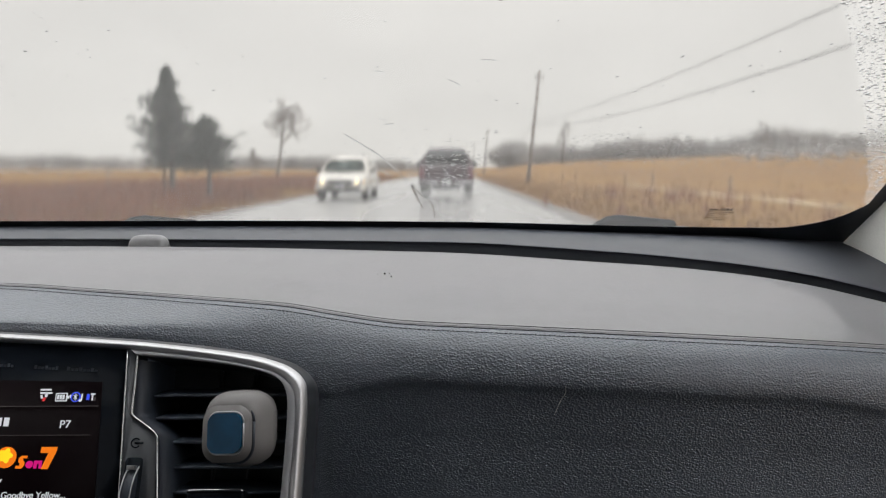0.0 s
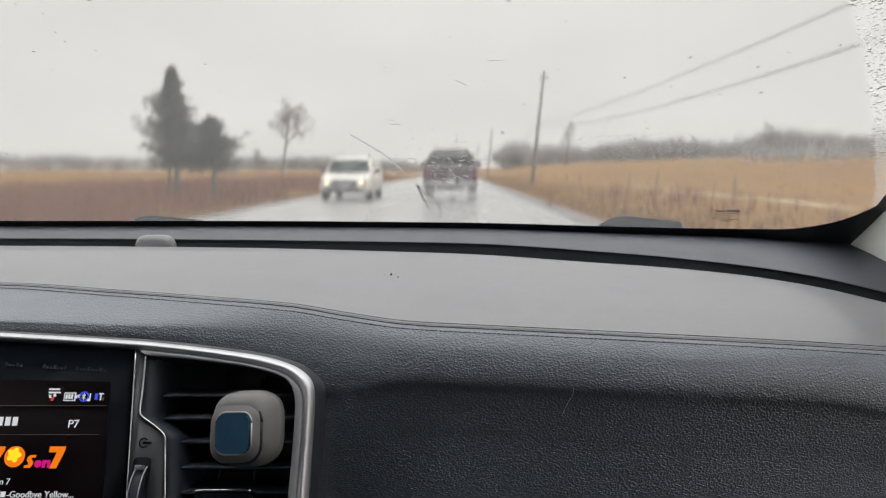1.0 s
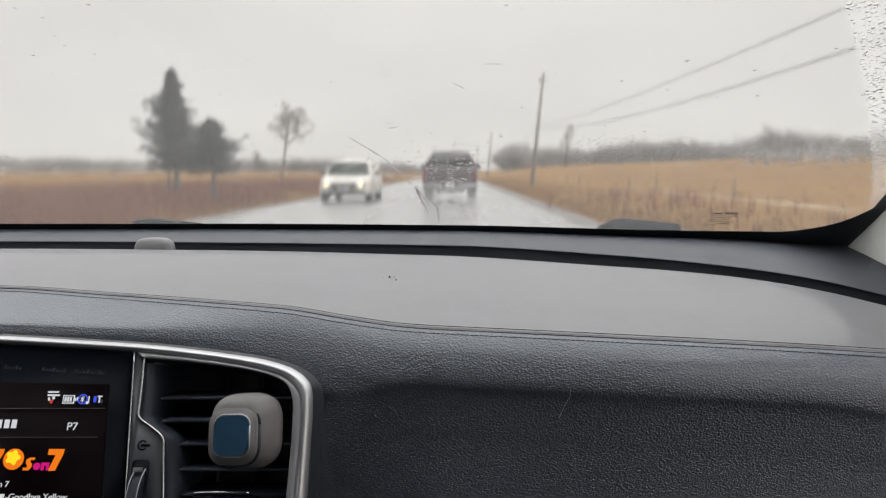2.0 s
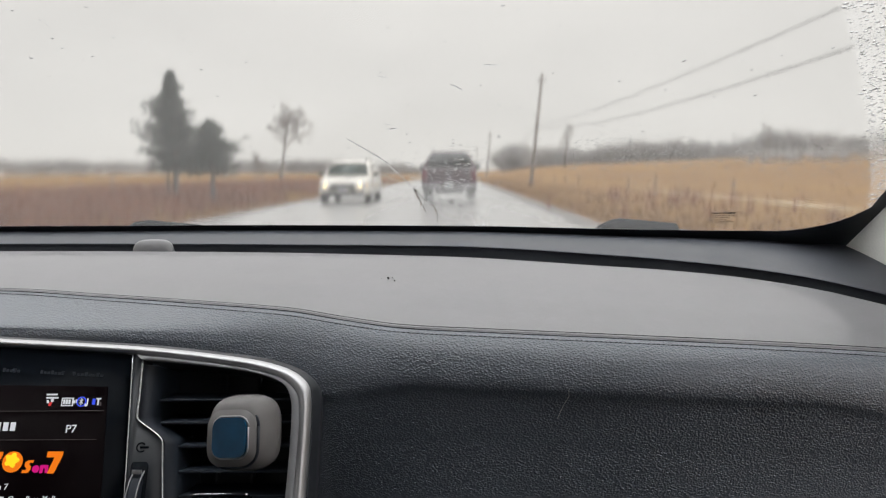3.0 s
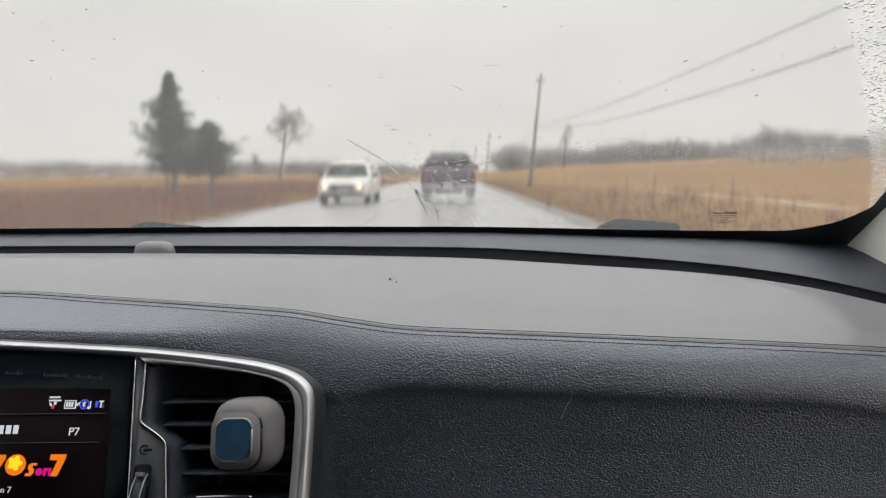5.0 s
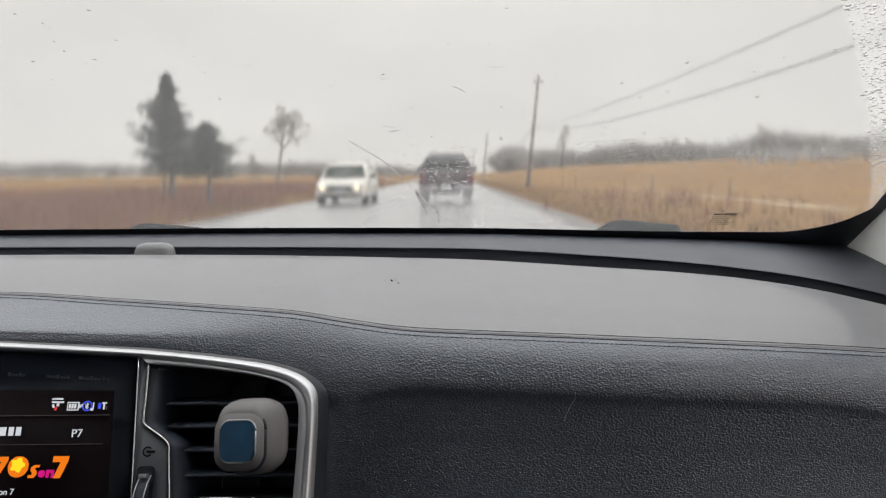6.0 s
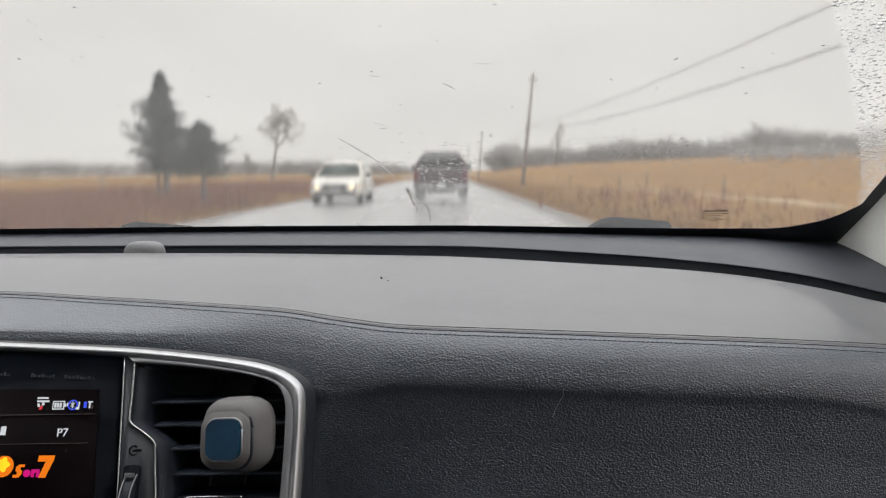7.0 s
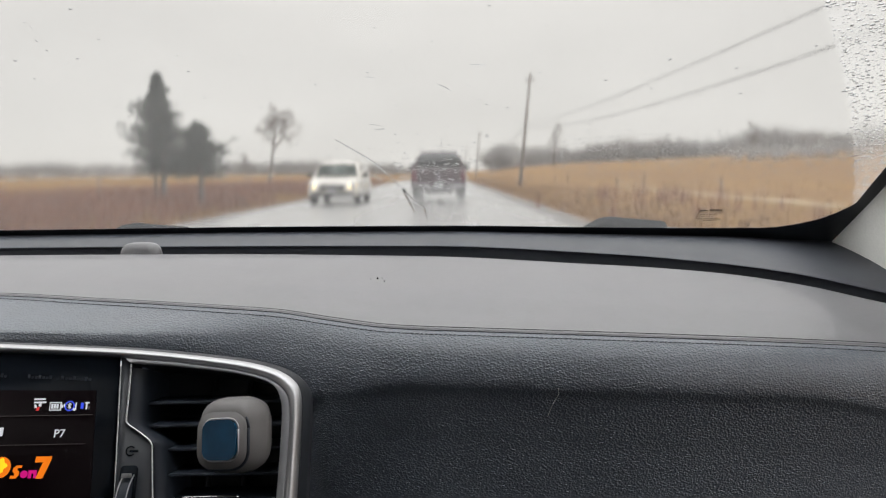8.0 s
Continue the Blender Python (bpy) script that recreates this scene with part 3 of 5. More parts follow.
for dz, sag, dx, r in ((4.96, 0.95, 0.55, 0.0135), (4.88, 1.68, 0.47, 0.015)):
    for (ax, ay, ah), (bx, by, bh) in zip(POLES, POLES[1:]):
        a = Vector(rd(ax + dx, ay, land(ax, ay) + dz))
        b = Vector(rd(bx + dx, by, land(bx, by) + dz))
        pts = [a.lerp(b, k / 28) - Vector((0, 0, sag * 4 * (k / 28) * (1 - k / 28))) for k in range(29)]
        tagged(mesh_object("overhead_cable", tube(pts, r, 6), CABLE), "black sagging overhead cable strung between poles", "cable", "overhead cables")


def fence_post(x, y, h, tilt, label):
    post = thing("fence_post", label, "fence post", "field fence posts", Matrix.Translation(rd(x, y, land(x, y) - 0.15)))
    part("post", tube([(0, 0, 0), (tilt * 0.5, 0, h * 0.6), (tilt, 0.01, h + 0.15)], [0.05, 0.045, 0.04], 8), POST_WOOD, post)
    for z in (0.55, 0.95):
        part("staple", tube([(-0.02, -0.055, z), (0.0, -0.075, z), (0.02, -0.055, z)], 0.006, 5), WIRE, post)
    return post


rng = random.Random(14)
FENCE = [(12.2 - 0.16 * k, 30 + 5.5 * k + 2.5 * noise.noise(Vector((k * 1.7, 0, 5)))) for k in range(15) if k not in (1, 4, 5, 9, 12)]
for fx, fy in FENCE:
    fence_post(fx, fy, rng.uniform(0.75, 1.05), rng.uniform(-0.10, 0.10), "rough brown wooden post of the field fence")
for z in (0.45, 0.72):
    pts = [rd(fx, fy - 0.07, land(fx, fy) + z) for fx, fy in FENCE]
    tagged(mesh_object("fence_wire", tube(pts, 0.006, 5), WIRE), "thin rusty wire strung along the posts", "fence wire", "fence wires")
for fx, fy in ((-13.5, 27), (-14.5, 36), (-15.5, 46), (-16.5, 57), (-17.0, 70)):
    fence_post(fx, fy, 1.15, rng.uniform(-0.06, 0.06), "thin dark post in the grass field")

track = []
for k in range(30):
    s = k / 29
    x, y = 11.6 - 0.8 * s + 0.5 * noise.noise(Vector((s * 4, 0, 1))), 46.0 - 28.0 * s
    w = 0.24 + 0.12 * noise.noise(Vector((k * 0.5, 0, 3)))
    track.append([rd(x + j * w, y, land(x + j * w, y) + 0.07 - 0.02 * j * j) for j in (-1, -0.5, 0, 0.5, 1)])
tagged(mesh_object("track", grid(track), STRAW), "pale straw-coloured wheel track across the field", "track", kind="structure")


def far_house(x, y):
    h = thing("house", "far small reddish house beside bare trees", "house", at=Matrix.Translation(rd(x, y, land(x, y) - 0.2)))
    part("wall", box(-6, 6, -4, 4, 0, 5.0), HOUSE_WALL, h, smooth=False)
    bm = bmesh.new()
    v = [bm.verts.new(p) for p in ((-6.5, -4.6, 4.9), (6.5, -4.6, 4.9), (6.5, 4.6, 4.9), (-6.5, 4.6, 4.9), (-6.5, 0, 8.0), (6.5, 0, 8.0))]
    for q in ((0, 1, 5, 4), (2, 3, 4, 5), (0, 4, 3), (1, 2, 5), (3, 2, 1, 0)):
        bm.faces.new([v[k] for k in q])
    roof = part("roof", bm, ROOF_RED, h, smooth=False)
    part("chimney", box(2, 2.8, -0.4, 0.4, 6.8, 9.0), HOUSE_WALL, roof, smooth=False)
    for wx in (-4, 0, 4):
        part("window", box(wx - 0.6, wx + 0.6, -4.06, -3.9, 2.6, 4.0, 0.03), CAR_GLASS, h)
    return h


far_house(33, 352)


# ---- vehicles on the road ----
def shell(sections, bevel=0.0):
    """A body through cross sections (y, half width low, half width high, z low, z high, corner)."""
    rows = []
    for y, wl_, wh_, z0, z1, r in sections:
        zm = z0 + (z1 - z0) * 0.45
        half = [(0, z0), (wl_ - r, z0), (wl_, z0 + r), (wl_ * 1.01, zm), (wh_, z1 - r), (wh_ - r * 0.35, z1 - r * 0.25), (wh_ - r, z1), (0, z1 + 0.015)]
        ring = half + [(-x, z) for x, z in half[-2:0:-1]]
        rows.append([(x, y, z) for x, z in ring] + [(half[0][0], y, half[0][1])])
    bm = grid(rows)
    bmesh.ops.remove_doubles(bm, verts=bm.verts, dist=1e-5)
    bmesh.ops.holes_fill(bm, edges=[e for e in bm.edges if e.is_boundary])
    bmesh.ops.recalc_face_normals(bm, faces=bm.faces)
    return bm


def wheel(parent, x, y, radius, width, side):
    tyre = part("tyre", disc((0, 0, 0), (1, 0, 0), radius, width, 28, 0.035), RUBBER, parent)
    tyre.location = (x, y, radius)
    part("rim", disc((side * width * 0.5, 0, 0), (1, 0, 0), radius * 0.62, 0.03, 20, 0.008), RIM, tyre)
    return tyre


def pickup(x, y):
    t = thing("pickup_truck", "dark maroon pickup truck seen from behind on the wet road", "pickup truck", at=pose(x, y, 0.03, 0, 0, -1.09) @ Matrix.Diagonal((1, 1, 1.05, 1)))
    # local y runs forward from the tailgate
    part("bed", shell([(0.0, 0.93, 0.94, 0.52, 1.13, 0.07), (0.05, 0.97, 0.97, 0.48, 1.16, 0.08), (0.9, 0.98, 0.98, 0.46, 1.17, 0.08), (2.1, 0.98, 0.98, 0.45, 1.17, 0.08)]), MAROON, t)
    part("cab", shell([(1.75, 0.97, 0.80, 1.10, 1.55, 0.06), (1.85, 0.95, 0.72, 1.05, 1.74, 0.10), (2.4, 0.95, 0.72, 1.05, 1.79, 0.11), (3.3, 0.95, 0.71, 1.05, 1.76, 0.10), (4.0, 0.95, 0.80, 1.05, 1.22, 0.06)]), MAROON, t)
    part("hood", shell([(2.1, 0.98, 0.98, 0.45, 1.17, 0.08), (4.0, 0.98, 0.95, 0.45, 1.16, 0.10), (5.2, 0.95, 0.90, 0.45, 1.06, 0.14), (5.4, 0.90, 0.85, 0.5, 1.0, 0.14)]), MAROON, t)
    part("rear_window", shell([(1.70, 0.80, 0.68, 1.19, 1.66, 0.05), (1.79, 0.80, 0.68, 1.19, 1.68, 0.05)]), CAR_GLASS, t, "dark rear window beaded with rain")
    gate = part("tailgate", box(-0.74, 0.74, -0.035, 0.02, 0.62, 1.13, 0.025), MAROON, t)
    part("tailgate_handle", box(-0.12, 0.12, -0.055, -0.02, 0.99, 1.06, 0.012), CAR_TRIM, gate)
    part("badge", disc((0, -0.04, 0.88), (0, 1, 0), 0.065, 0.02, 20, 0.005), STEEL_BUMPER, gate, "small silver round badge")
    part("rear_bumper", prism([(-0.97, 0.45), (-0.42, 0.45), (-0.34, 0.40), (0.34, 0.40), (0.42, 0.45), (0.97, 0.45), (0.97, 0.62), (0.34, 0.63), (0.26, 0.52), (-0.26, 0.52), (-0.34, 0.63), (-0.97, 0.62)], -0.16, 0.05, 0.02), STEEL_BUMPER, t, "dull silver rear bumper")
    plate = part("licence_plate", box(-0.16, 0.16, -0.20, -0.175, 0.50, 0.66, 0.006), PLATE, t, "pale blank licence plate")
    part("plate_bar", box(-0.11, 0.11, -0.203, -0.199, 0.55, 0.60), PLATE_BAR, plate)
    part("tow_hitch", box(-0.06, 0.06, -0.24, 0.1, 0.34, 0.44, 0.01), CAR_TRIM, t)
    for s in (-1, 1):
        part("tail_lamp", box(s * 0.86 - 0.085, s * 0.86 + 0.085, -0.045, 0.06, 0.68, 1.10, 0.025), TAIL_RED, t, "red tail lamp")
        mirror = part("wing_mirror", box(s * 1.10 - 0.10, s * 1.10 + 0.10, 3.25, 3.36, 1.12, 1.32, 0.03), CAR_TRIM, t)
        part("mirror_arm", tube([(s * 0.93, 3.3, 1.15), (s * 1.05, 3.3, 1.18)], 0.03, 8), CAR_TRIM, mirror)
        part("side_window", box(s * 0.83 - 0.015, s * 0.83 + 0.015, 2.0, 3.5, 1.2, 1.6, 0.01), CAR_GLASS, t)
        part("mud_flap", box(s * 0.80 - 0.14, s * 0.80 + 0.14, 0.55, 0.57, 0.16, 0.5, 0.005), RUBBER, t)
        for wy in (1.0, 4.5):
            wheel(t, s * 0.82, wy, 0.38, 0.26, s)
    part("chassis", box(-0.5, 0.5, 0.2, 5.0, 0.3, 0.5, 0.03), CAR_TRIM, t)
    return t


def white_suv(x, y):
    t = thing("oncoming_suv", "white sport utility vehicle with warm headlights lit", "car", at=pose(x, y, 0.03, 0, 0, -1.09) @ Matrix.Diagonal((1, 1, 0.92, 1)))
    # local y runs back from the front bumper
    part("body", shell([(0.0, 0.70, 0.68, 0.36, 0.66, 0.10), (0.10, 0.84, 0.80, 0.30, 0.84, 0.12), (0.35, 0.89, 0.84, 0.28, 0.93, 0.10), (1.15, 0.90, 0.86, 0.27, 1.02, 0.09), (2.6, 0.90, 0.87, 0.27, 1.04, 0.08), (4.2, 0.90, 0.86, 0.30, 1.04, 0.09), (4.5, 0.86, 0.82, 0.40, 0.98, 0.12)]), WHITE_PAINT, t)
    part("cabin", shell([(1.05, 0.85, 0.82, 0.96, 1.03, 0.02), (1.75, 0.85, 0.66, 1.0, 1.56, 0.07), (2.2, 0.85, 0.67, 1.0, 1.66, 0.08), (3.4, 0.85, 0.67, 1.0, 1.66, 0.08), (4.1, 0.84, 0.66, 1.0, 1.58, 0.08), (4.4, 0.83, 0.76, 1.0, 1.1, 0.03)]), WHITE_PAINT, t)
    bm = grid([[(-0.76, 1.07, 1.05), (0, 1.00, 1.05), (0.76, 1.07, 1.05)], [(-0.69, 1.40, 1.32), (0, 1.34, 1.32), (0.69, 1.40, 1.32)], [(-0.60, 1.66, 1.54), (0, 1.60, 1.55), (0.60, 1.66, 1.54)]])
    bmesh.ops.solidify(bm, geom=bm.faces[:], thickness=0.03)
    part("front_window", bm, GREEN_GLASS, t, "green-grey tinted front window")
    grille = part("grille", box(-0.42, 0.42, -0.045, 0.10, 0.56, 0.78, 0.03), CAR_TRIM, t, "dark wide grille with chrome bars")
    for z in (0.64, 0.68, 0.72):
        part("grille_bar", box(-0.36, 0.36, -0.06, -0.03, z - 0.006, z + 0.006, 0.004), STEEL_BUMPER, grille)
    part("lower_intake", box(-0.74, 0.74, -0.03, 0.2, 0.30, 0.44, 0.03), CAR_TRIM, t, "black lower bumper intake")
    part("bumper_line", box(-0.70, 0.70, -0.03, 0.05, 0.49, 0.53, 0.01), CAR_TRIM, t)
    plate = part("front_plate", box(-0.15, 0.15, -0.05, -0.02, 0.49, 0.60, 0.006), PLATE, t)
    part("plate_bar", box(-0.11, 0.11, -0.054, -0.049, 0.52, 0.57), PLATE_BAR, plate)
    for s in (-1, 1):
        lamp = part("headlight", box(s * 0.62 - 0.15, s * 0.62 + 0.15, 0.0, 0.16, 0.60, 0.77, 0.05, 3), STEEL_BUMPER, t)
        part("lit_bulb", disc((s * 0.60, -0.005, 0.69), (0, 1, 0), 0.065, 0.03, 20, 0.01), HEADLAMP, lamp, "glowing warm bulb")
        part("turn_signal", box(s * 0.80 - 0.04, s * 0.80 + 0.04, 0.10, 0.22, 0.60, 0.74, 0.02), AMBER, lamp)
        part("fog_lamp", disc((s * 0.60, -0.01, 0.40), (0, 1, 0), 0.06, 0.05, 16, 0.01), STEEL_BUMPER, t)
        mirror = part("wing_mirror", box(s * 1.0 - 0.09, s * 1.0 + 0.09, 1.42, 1.55, 1.03, 1.18, 0.035), CAR_TRIM, t, "black wing mirror")
        part("mirror_arm", tube([(s * 0.83, 1.5, 1.05), (s * 0.95, 1.5, 1.08)], 0.025, 8), CAR_TRIM, mirror)
        part("side_window", box(s * 0.785 - 0.02, s * 0.785 + 0.02, 1.75, 3.9, 1.10, 1.46, 0.02), CAR_GLASS, t)
        part("roof_rail", tube([(s * 0.56, 1.95, 1.68), (s * 0.57, 2.2, 1.73), (s * 0.57, 3.6, 1.73), (s * 0.56, 3.9, 1.66)], 0.018, 8), CAR_TRIM, t)
        for wy in (0.85, 3.6):
            wheel(t, s * 0.78, wy, 0.35, 0.22, s)
    return t


def road_spray(x, y, length, seed, label):
    """Fine spray thrown up round the wheels, as one piece of stuff."""
    rng = random.Random(seed)
    v, f = [], []
    for _ in range(3800):
        c = Vector((x + rng.choice((-0.8, 0.8)) * rng.uniform(0.1, 1.15) + rng.gauss(0, 0.18), y + length * rng.random(), 0.06 + abs(rng.gauss(0, 0.26))))
        r = rng.uniform(0.004, 0.010)
        i = len(v)
        v += [c + Vector((rng.gauss(0, r), rng.gauss(0, r), rng.gauss(0, r))) for _ in range(4)]
        f += [(i, i + 1, i + 2), (i, i + 1, i + 3), (i, i + 2, i + 3), (i + 1, i + 2, i + 3)]
    return tagged(raw_object("road_spray", v, f, SPRAY), label, "spray", kind="stuff")


road_spray(-0.2 + DRIFT * 23.6, 22.4, 2.2, 61, "fine pale spray thrown up behind the pickup truck")
pickup(-0.2 + DRIFT * 24.3, 24.3)
white_suv(-3.85 + DRIFT * 23.5, 23.5)


# ---- the car's own cabin, its nose a little up; heights below are from the eye level ----
NOSE_UP = Matrix.Translation((0, 0, EYE)) @ Matrix.Rotation(radians(0.8), 4, "X") @ Matrix.Translation((0, 0, -EYE))
OUTSIDE = set(scene.objects)


def up(p):
    return Vector((p[0], p[1], p[2] + EYE))


# lines across the car: x, y, z
PAD_BACK = [(-1.2, 0.975, -0.124), (-0.64, 0.977, -0.122), (-0.30, 0.955, -0.122), (0.0, 0.897, -0.122), (0.22, 0.838, -0.128),
            (0.349, 0.822, -0.137), (0.444, 0.798, -0.149), (0.504, 0.765, -0.161), (0.62, 0.70, -0.185)]
PAD_SEAM = [(-1.2, 0.74, -0.13), (-0.457, 0.694, -0.1280), (-0.327, 0.668, -0.1308), (-0.20, 0.634, -0.1326), (-0.142, 0.614, -0.133),
            (-0.085, 0.588, -0.136), (-0.034, 0.570, -0.139), (0.006, 0.563, -0.140), (0.15, 0.556, -0.1456), (0.387, 0.579, -0.165), (0.62, 0.60, -0.19)]
# the front below its roll, where the console sits in it: x, y, z
RECESS = [
    [(-1.2, 0.600, -0.2000), (-0.125, 0.600, -0.2000), (-0.112, 0.590, -0.200)],
    [(-1.2, 0.610, -0.2400), (-0.125, 0.605, -0.2300), (-0.112, 0.590, -0.228)],
    [(-1.2, 0.620, -0.3000), (-0.125, 0.610, -0.2700), (-0.112, 0.590, -0.260)],
    [(-1.2, 0.630, -0.5200), (-0.125, 0.610, -0.5000), (-0.112, 0.590, -0.490)],
]


def roll(x):
    """The rolled front edge: five points from the seam down, then four down the face."""
    ys, zs = smooth_curve(PAD_SEAM, x)
    c = -0.012 * ease(-0.36, -0.20, x)
    tight = [((ys + 0.602 + c) / 2, zs - 0.0062), (0.602 + c, zs - 0.0122), (0.596 + c, zs - 0.0165), (0.5945 + c, zs - 0.0235), (0.596 + c, zs - 0.031)]
    v = ease(-0.115, -0.015, x)
    yf, zf = ys - 0.030 - 0.003 * (1 - v), zs - 0.037 - 0.024 * ease(0.30, 0.52, x) - 0.024 * (1 - v)
    wide = [(yf + (ys - yf) * (1 - math.sin(a)), zf + (zs - zf) * math.cos(a)) for a in [radians(18 * k) for k in range(1, 6)]]
    t, u = ease(-0.30, -0.11, x), ease(-0.125, -0.088, x)
    out = [(p[0] + (q[0] - p[0]) * t, p[1] + (q[1] - p[1]) * t) for p, q in zip(tight, wide)]
    face = [(yf + 0.0034 * v, zf - 0.012), (yf + 0.0066 * v, zf - 0.040), (yf + 0.0078 * v, zf - 0.085), (yf, -0.50)]
    deep = [smooth_curve(keys, x) for keys in RECESS]
    return out + [(p[0] + (q[0] - p[0]) * u, p[1] + (q[1] - p[1]) * u) for p, q in zip(deep, face)]


SEAM_AT = 42        # the seam's place along a section of the pad


def pad_section(x):
    y0, z0 = smooth_curve(PAD_BACK, x)
    y2, z2 = smooth_curve(PAD_SEAM, x)
    pts = [(x, y0 + 0.006, z0 - 0.03), (x, y0 + 0.003, z0 - 0.006), (x, y0 - 0.006, z0 + 0.0005)]
    pts += [(x, y0 + (y2 - y0) * s, z0 + (z2 - z0) * s + 0.006 * math.sin(math.pi * s)) for s in (0.33, 0.66, 0.88, 0.955)]
    pts.append((x, y2, z2))
    pts += [(x, *p) for p in roll(x)]
    return [up(p) for p in spline(pts, 6)]


def build_dashboard():
    dash = thing("dashboard", "black grained leather-look dashboard with stitched seams", "dashboard")
    xs = list(np.arange(-1.15, -0.16, 0.03)) + list(np.arange(-0.16, 0.02, 0.006)) + list(np.arange(0.02, 0.625, 0.02))
    sections = [pad_section(x) for x in xs]
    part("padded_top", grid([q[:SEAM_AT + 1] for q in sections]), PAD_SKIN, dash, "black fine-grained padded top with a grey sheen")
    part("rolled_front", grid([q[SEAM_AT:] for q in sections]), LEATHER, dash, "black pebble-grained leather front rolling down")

    def beside(x, d, lift):
        """A place d metres up (or down, if negative) the pad from its seam."""
        sec, i, step = pad_section(x), SEAM_AT, (-1 if d > 0 else 1)
        left = abs(d)
        while True:
            gap = (sec[i + step] - sec[i]).length
            if gap >= left:
                return sec[i].lerp(sec[i + step], left / gap) + Vector((0, -0.3 * lift, lift))
            left, i = left - gap, i + step
    run = [float(x) for x in np.arange(-1.1, 0.62, 0.012)]
    for d, rad in ((0.0090, 0.00045), (0.0, 0.0005)):
        part("seam", tube(spline([beside(x, d, 0.0001) for x in run], 2), rad, 6), CREASE, dash, "dark folded seam line")
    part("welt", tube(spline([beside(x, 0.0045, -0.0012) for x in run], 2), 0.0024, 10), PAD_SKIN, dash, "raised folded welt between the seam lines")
    line = spline([beside(x, -0.0085, 0.0) for x in run], 3)
    bm = bmesh.new()
    for a, b in zip(line, line[1:]):
        mid, way = (a + b) / 2, (b - a) * 0.54
        tilt = Vector((0, 0, 0.0003))
        tube([mid - way - tilt, mid + Vector((0, 0, 0.0002)), mid + way + tilt * 0.3], [0.0003, 0.0005, 0.0003], 5, bm)
    tagged(part("stitching_thread", bm, CREASE, dash, "row of short dark thread stitches"), kind="stuff")
    return dash


build_dashboard()

BAND_FRONT = [(-1.2, 1.066, -0.1195), (-0.674, 1.062, -0.1195), (-0.316, 1.040, -0.1195), (0.01, 1.002, -0.1195), (0.246, 0.945, -0.1268),
              (0.381, 0.909, -0.1356), (0.486, 0.878, -0.148), (0.553, 0.837, -0.161), (0.68, 0.76, -0.19)]
GLASS_FOOT = [(-1.25, 1.07, -0.112), (-0.737, 1.131, -0.108), (-0.361, 1.131, -0.108), (0.011, 1.102, -0.108), (0.28, 1.066, -0.113),
              (0.463, 1.048, -0.117), (0.559, 1.022, -0.121), (0.607, 1.011, -0.122), (0.70, 0.985, -0.125)]


def build_band():
    rows = []
    for x in np.arange(-1.15, 0.66, 0.02):
        yf, zf = smooth_curve(BAND_FRONT, x)
        yb, zb = smooth_curve(GLASS_FOOT, x)
        pts = [(x, yf + 0.012, zf - 0.06), (x, yf + 0.004, zf - 0.010), (x, yf, zf - 0.003), (x, yf + 0.004, zf), (x, (yf + yb) / 2, (zf + zb) / 2 + 0.003), (x, yb, zb), (x, yb + 0.03, zb - 0.01)]
        rows.append([up(p) for p in spline(pts, 4)])
    t = thing("defroster_panel", "smooth dark grey plastic panel along the windscreen foot", "trim panel")
    part("panel", grid(rows), PLASTIC_BAND, t)
    well = []
    for x in np.arange(-1.15, 0.66, 0.05):
        ya, za = smooth_curve(PAD_BACK, x)
        yb, zb = smooth_curve(BAND_FRONT, x)
        well.append([up((x, ya, za - 0.028)), up((x, yb + 0.02, zb - 0.05))])
    # black sheet stands in for the shade below the panel's front lip
    part("gap_floor", grid(well), VENT_BLACK, t, "black sheet for the shade between pad and panel")
    return t


build_band()


def build_sensor():
    t = thing("sun_sensor", "small grey rounded sensor dome behind the dashboard pad", "sensor")
    cx, cy, cz = -0.422, 0.995, -0.128 + EYE
    rows = []
    for k in range(9):
        a = (k / 8) * math.pi / 2
        s, h = math.cos(a) ** 0.45, 0.0235 * math.sin(a) ** 0.8
        ring = []
        for j in range(33):
            b = 2 * math.pi * j / 32
            c, d = math.cos(b), math.sin(b)
            ring.append((cx + 0.0290 * s * math.copysign(abs(c) ** 0.6, c), cy + 0.016 * s * math.copysign(abs(d) ** 0.7, d), cz - 0.004 + h))
        rows.append(ring)
    part("dome", grid(rows), SENSOR_GREY, t)
    part("collar", box(cx - 0.035, cx + 0.035, cy - 0.02, cy + 0.02, cz - 0.06, cz - 0.002, 0.003), BLACK_PLASTIC, t)


build_sensor()

# ---- windscreen ----
HEAD_Y, HEAD_Z = 0.25, 0.37


def screen_point(x, s, lift=0.0):
    """A point on the windscreen: x at its foot, s from foot (0) to head (1)."""
    y, z = smooth_curve(GLASS_FOOT, x)
    a, b = Vector((x, y, z)), Vector((-0.1 + (x + 0.1) * 0.90, HEAD_Y - 0.06 * (x + 0.2) ** 2, HEAD_Z))
    n = Vector((0, HEAD_Z + 0.11, 0.85)).normalized()
    return up(a.lerp(b, s)) + n * (lift + 0.02 * math.sin(math.pi * s))


def wiped_edge(s):
    """x at the foot line where the wiper's sweep ends, for s up the glass."""
    return 0.006 + smooth_curve([(0.0, 0.615), (0.09, 0.594), (0.2, 0.554), (0.32, 0.499), (0.42, 0.444), (0.5, 0.392), (0.8, 0.20)], s)[0]


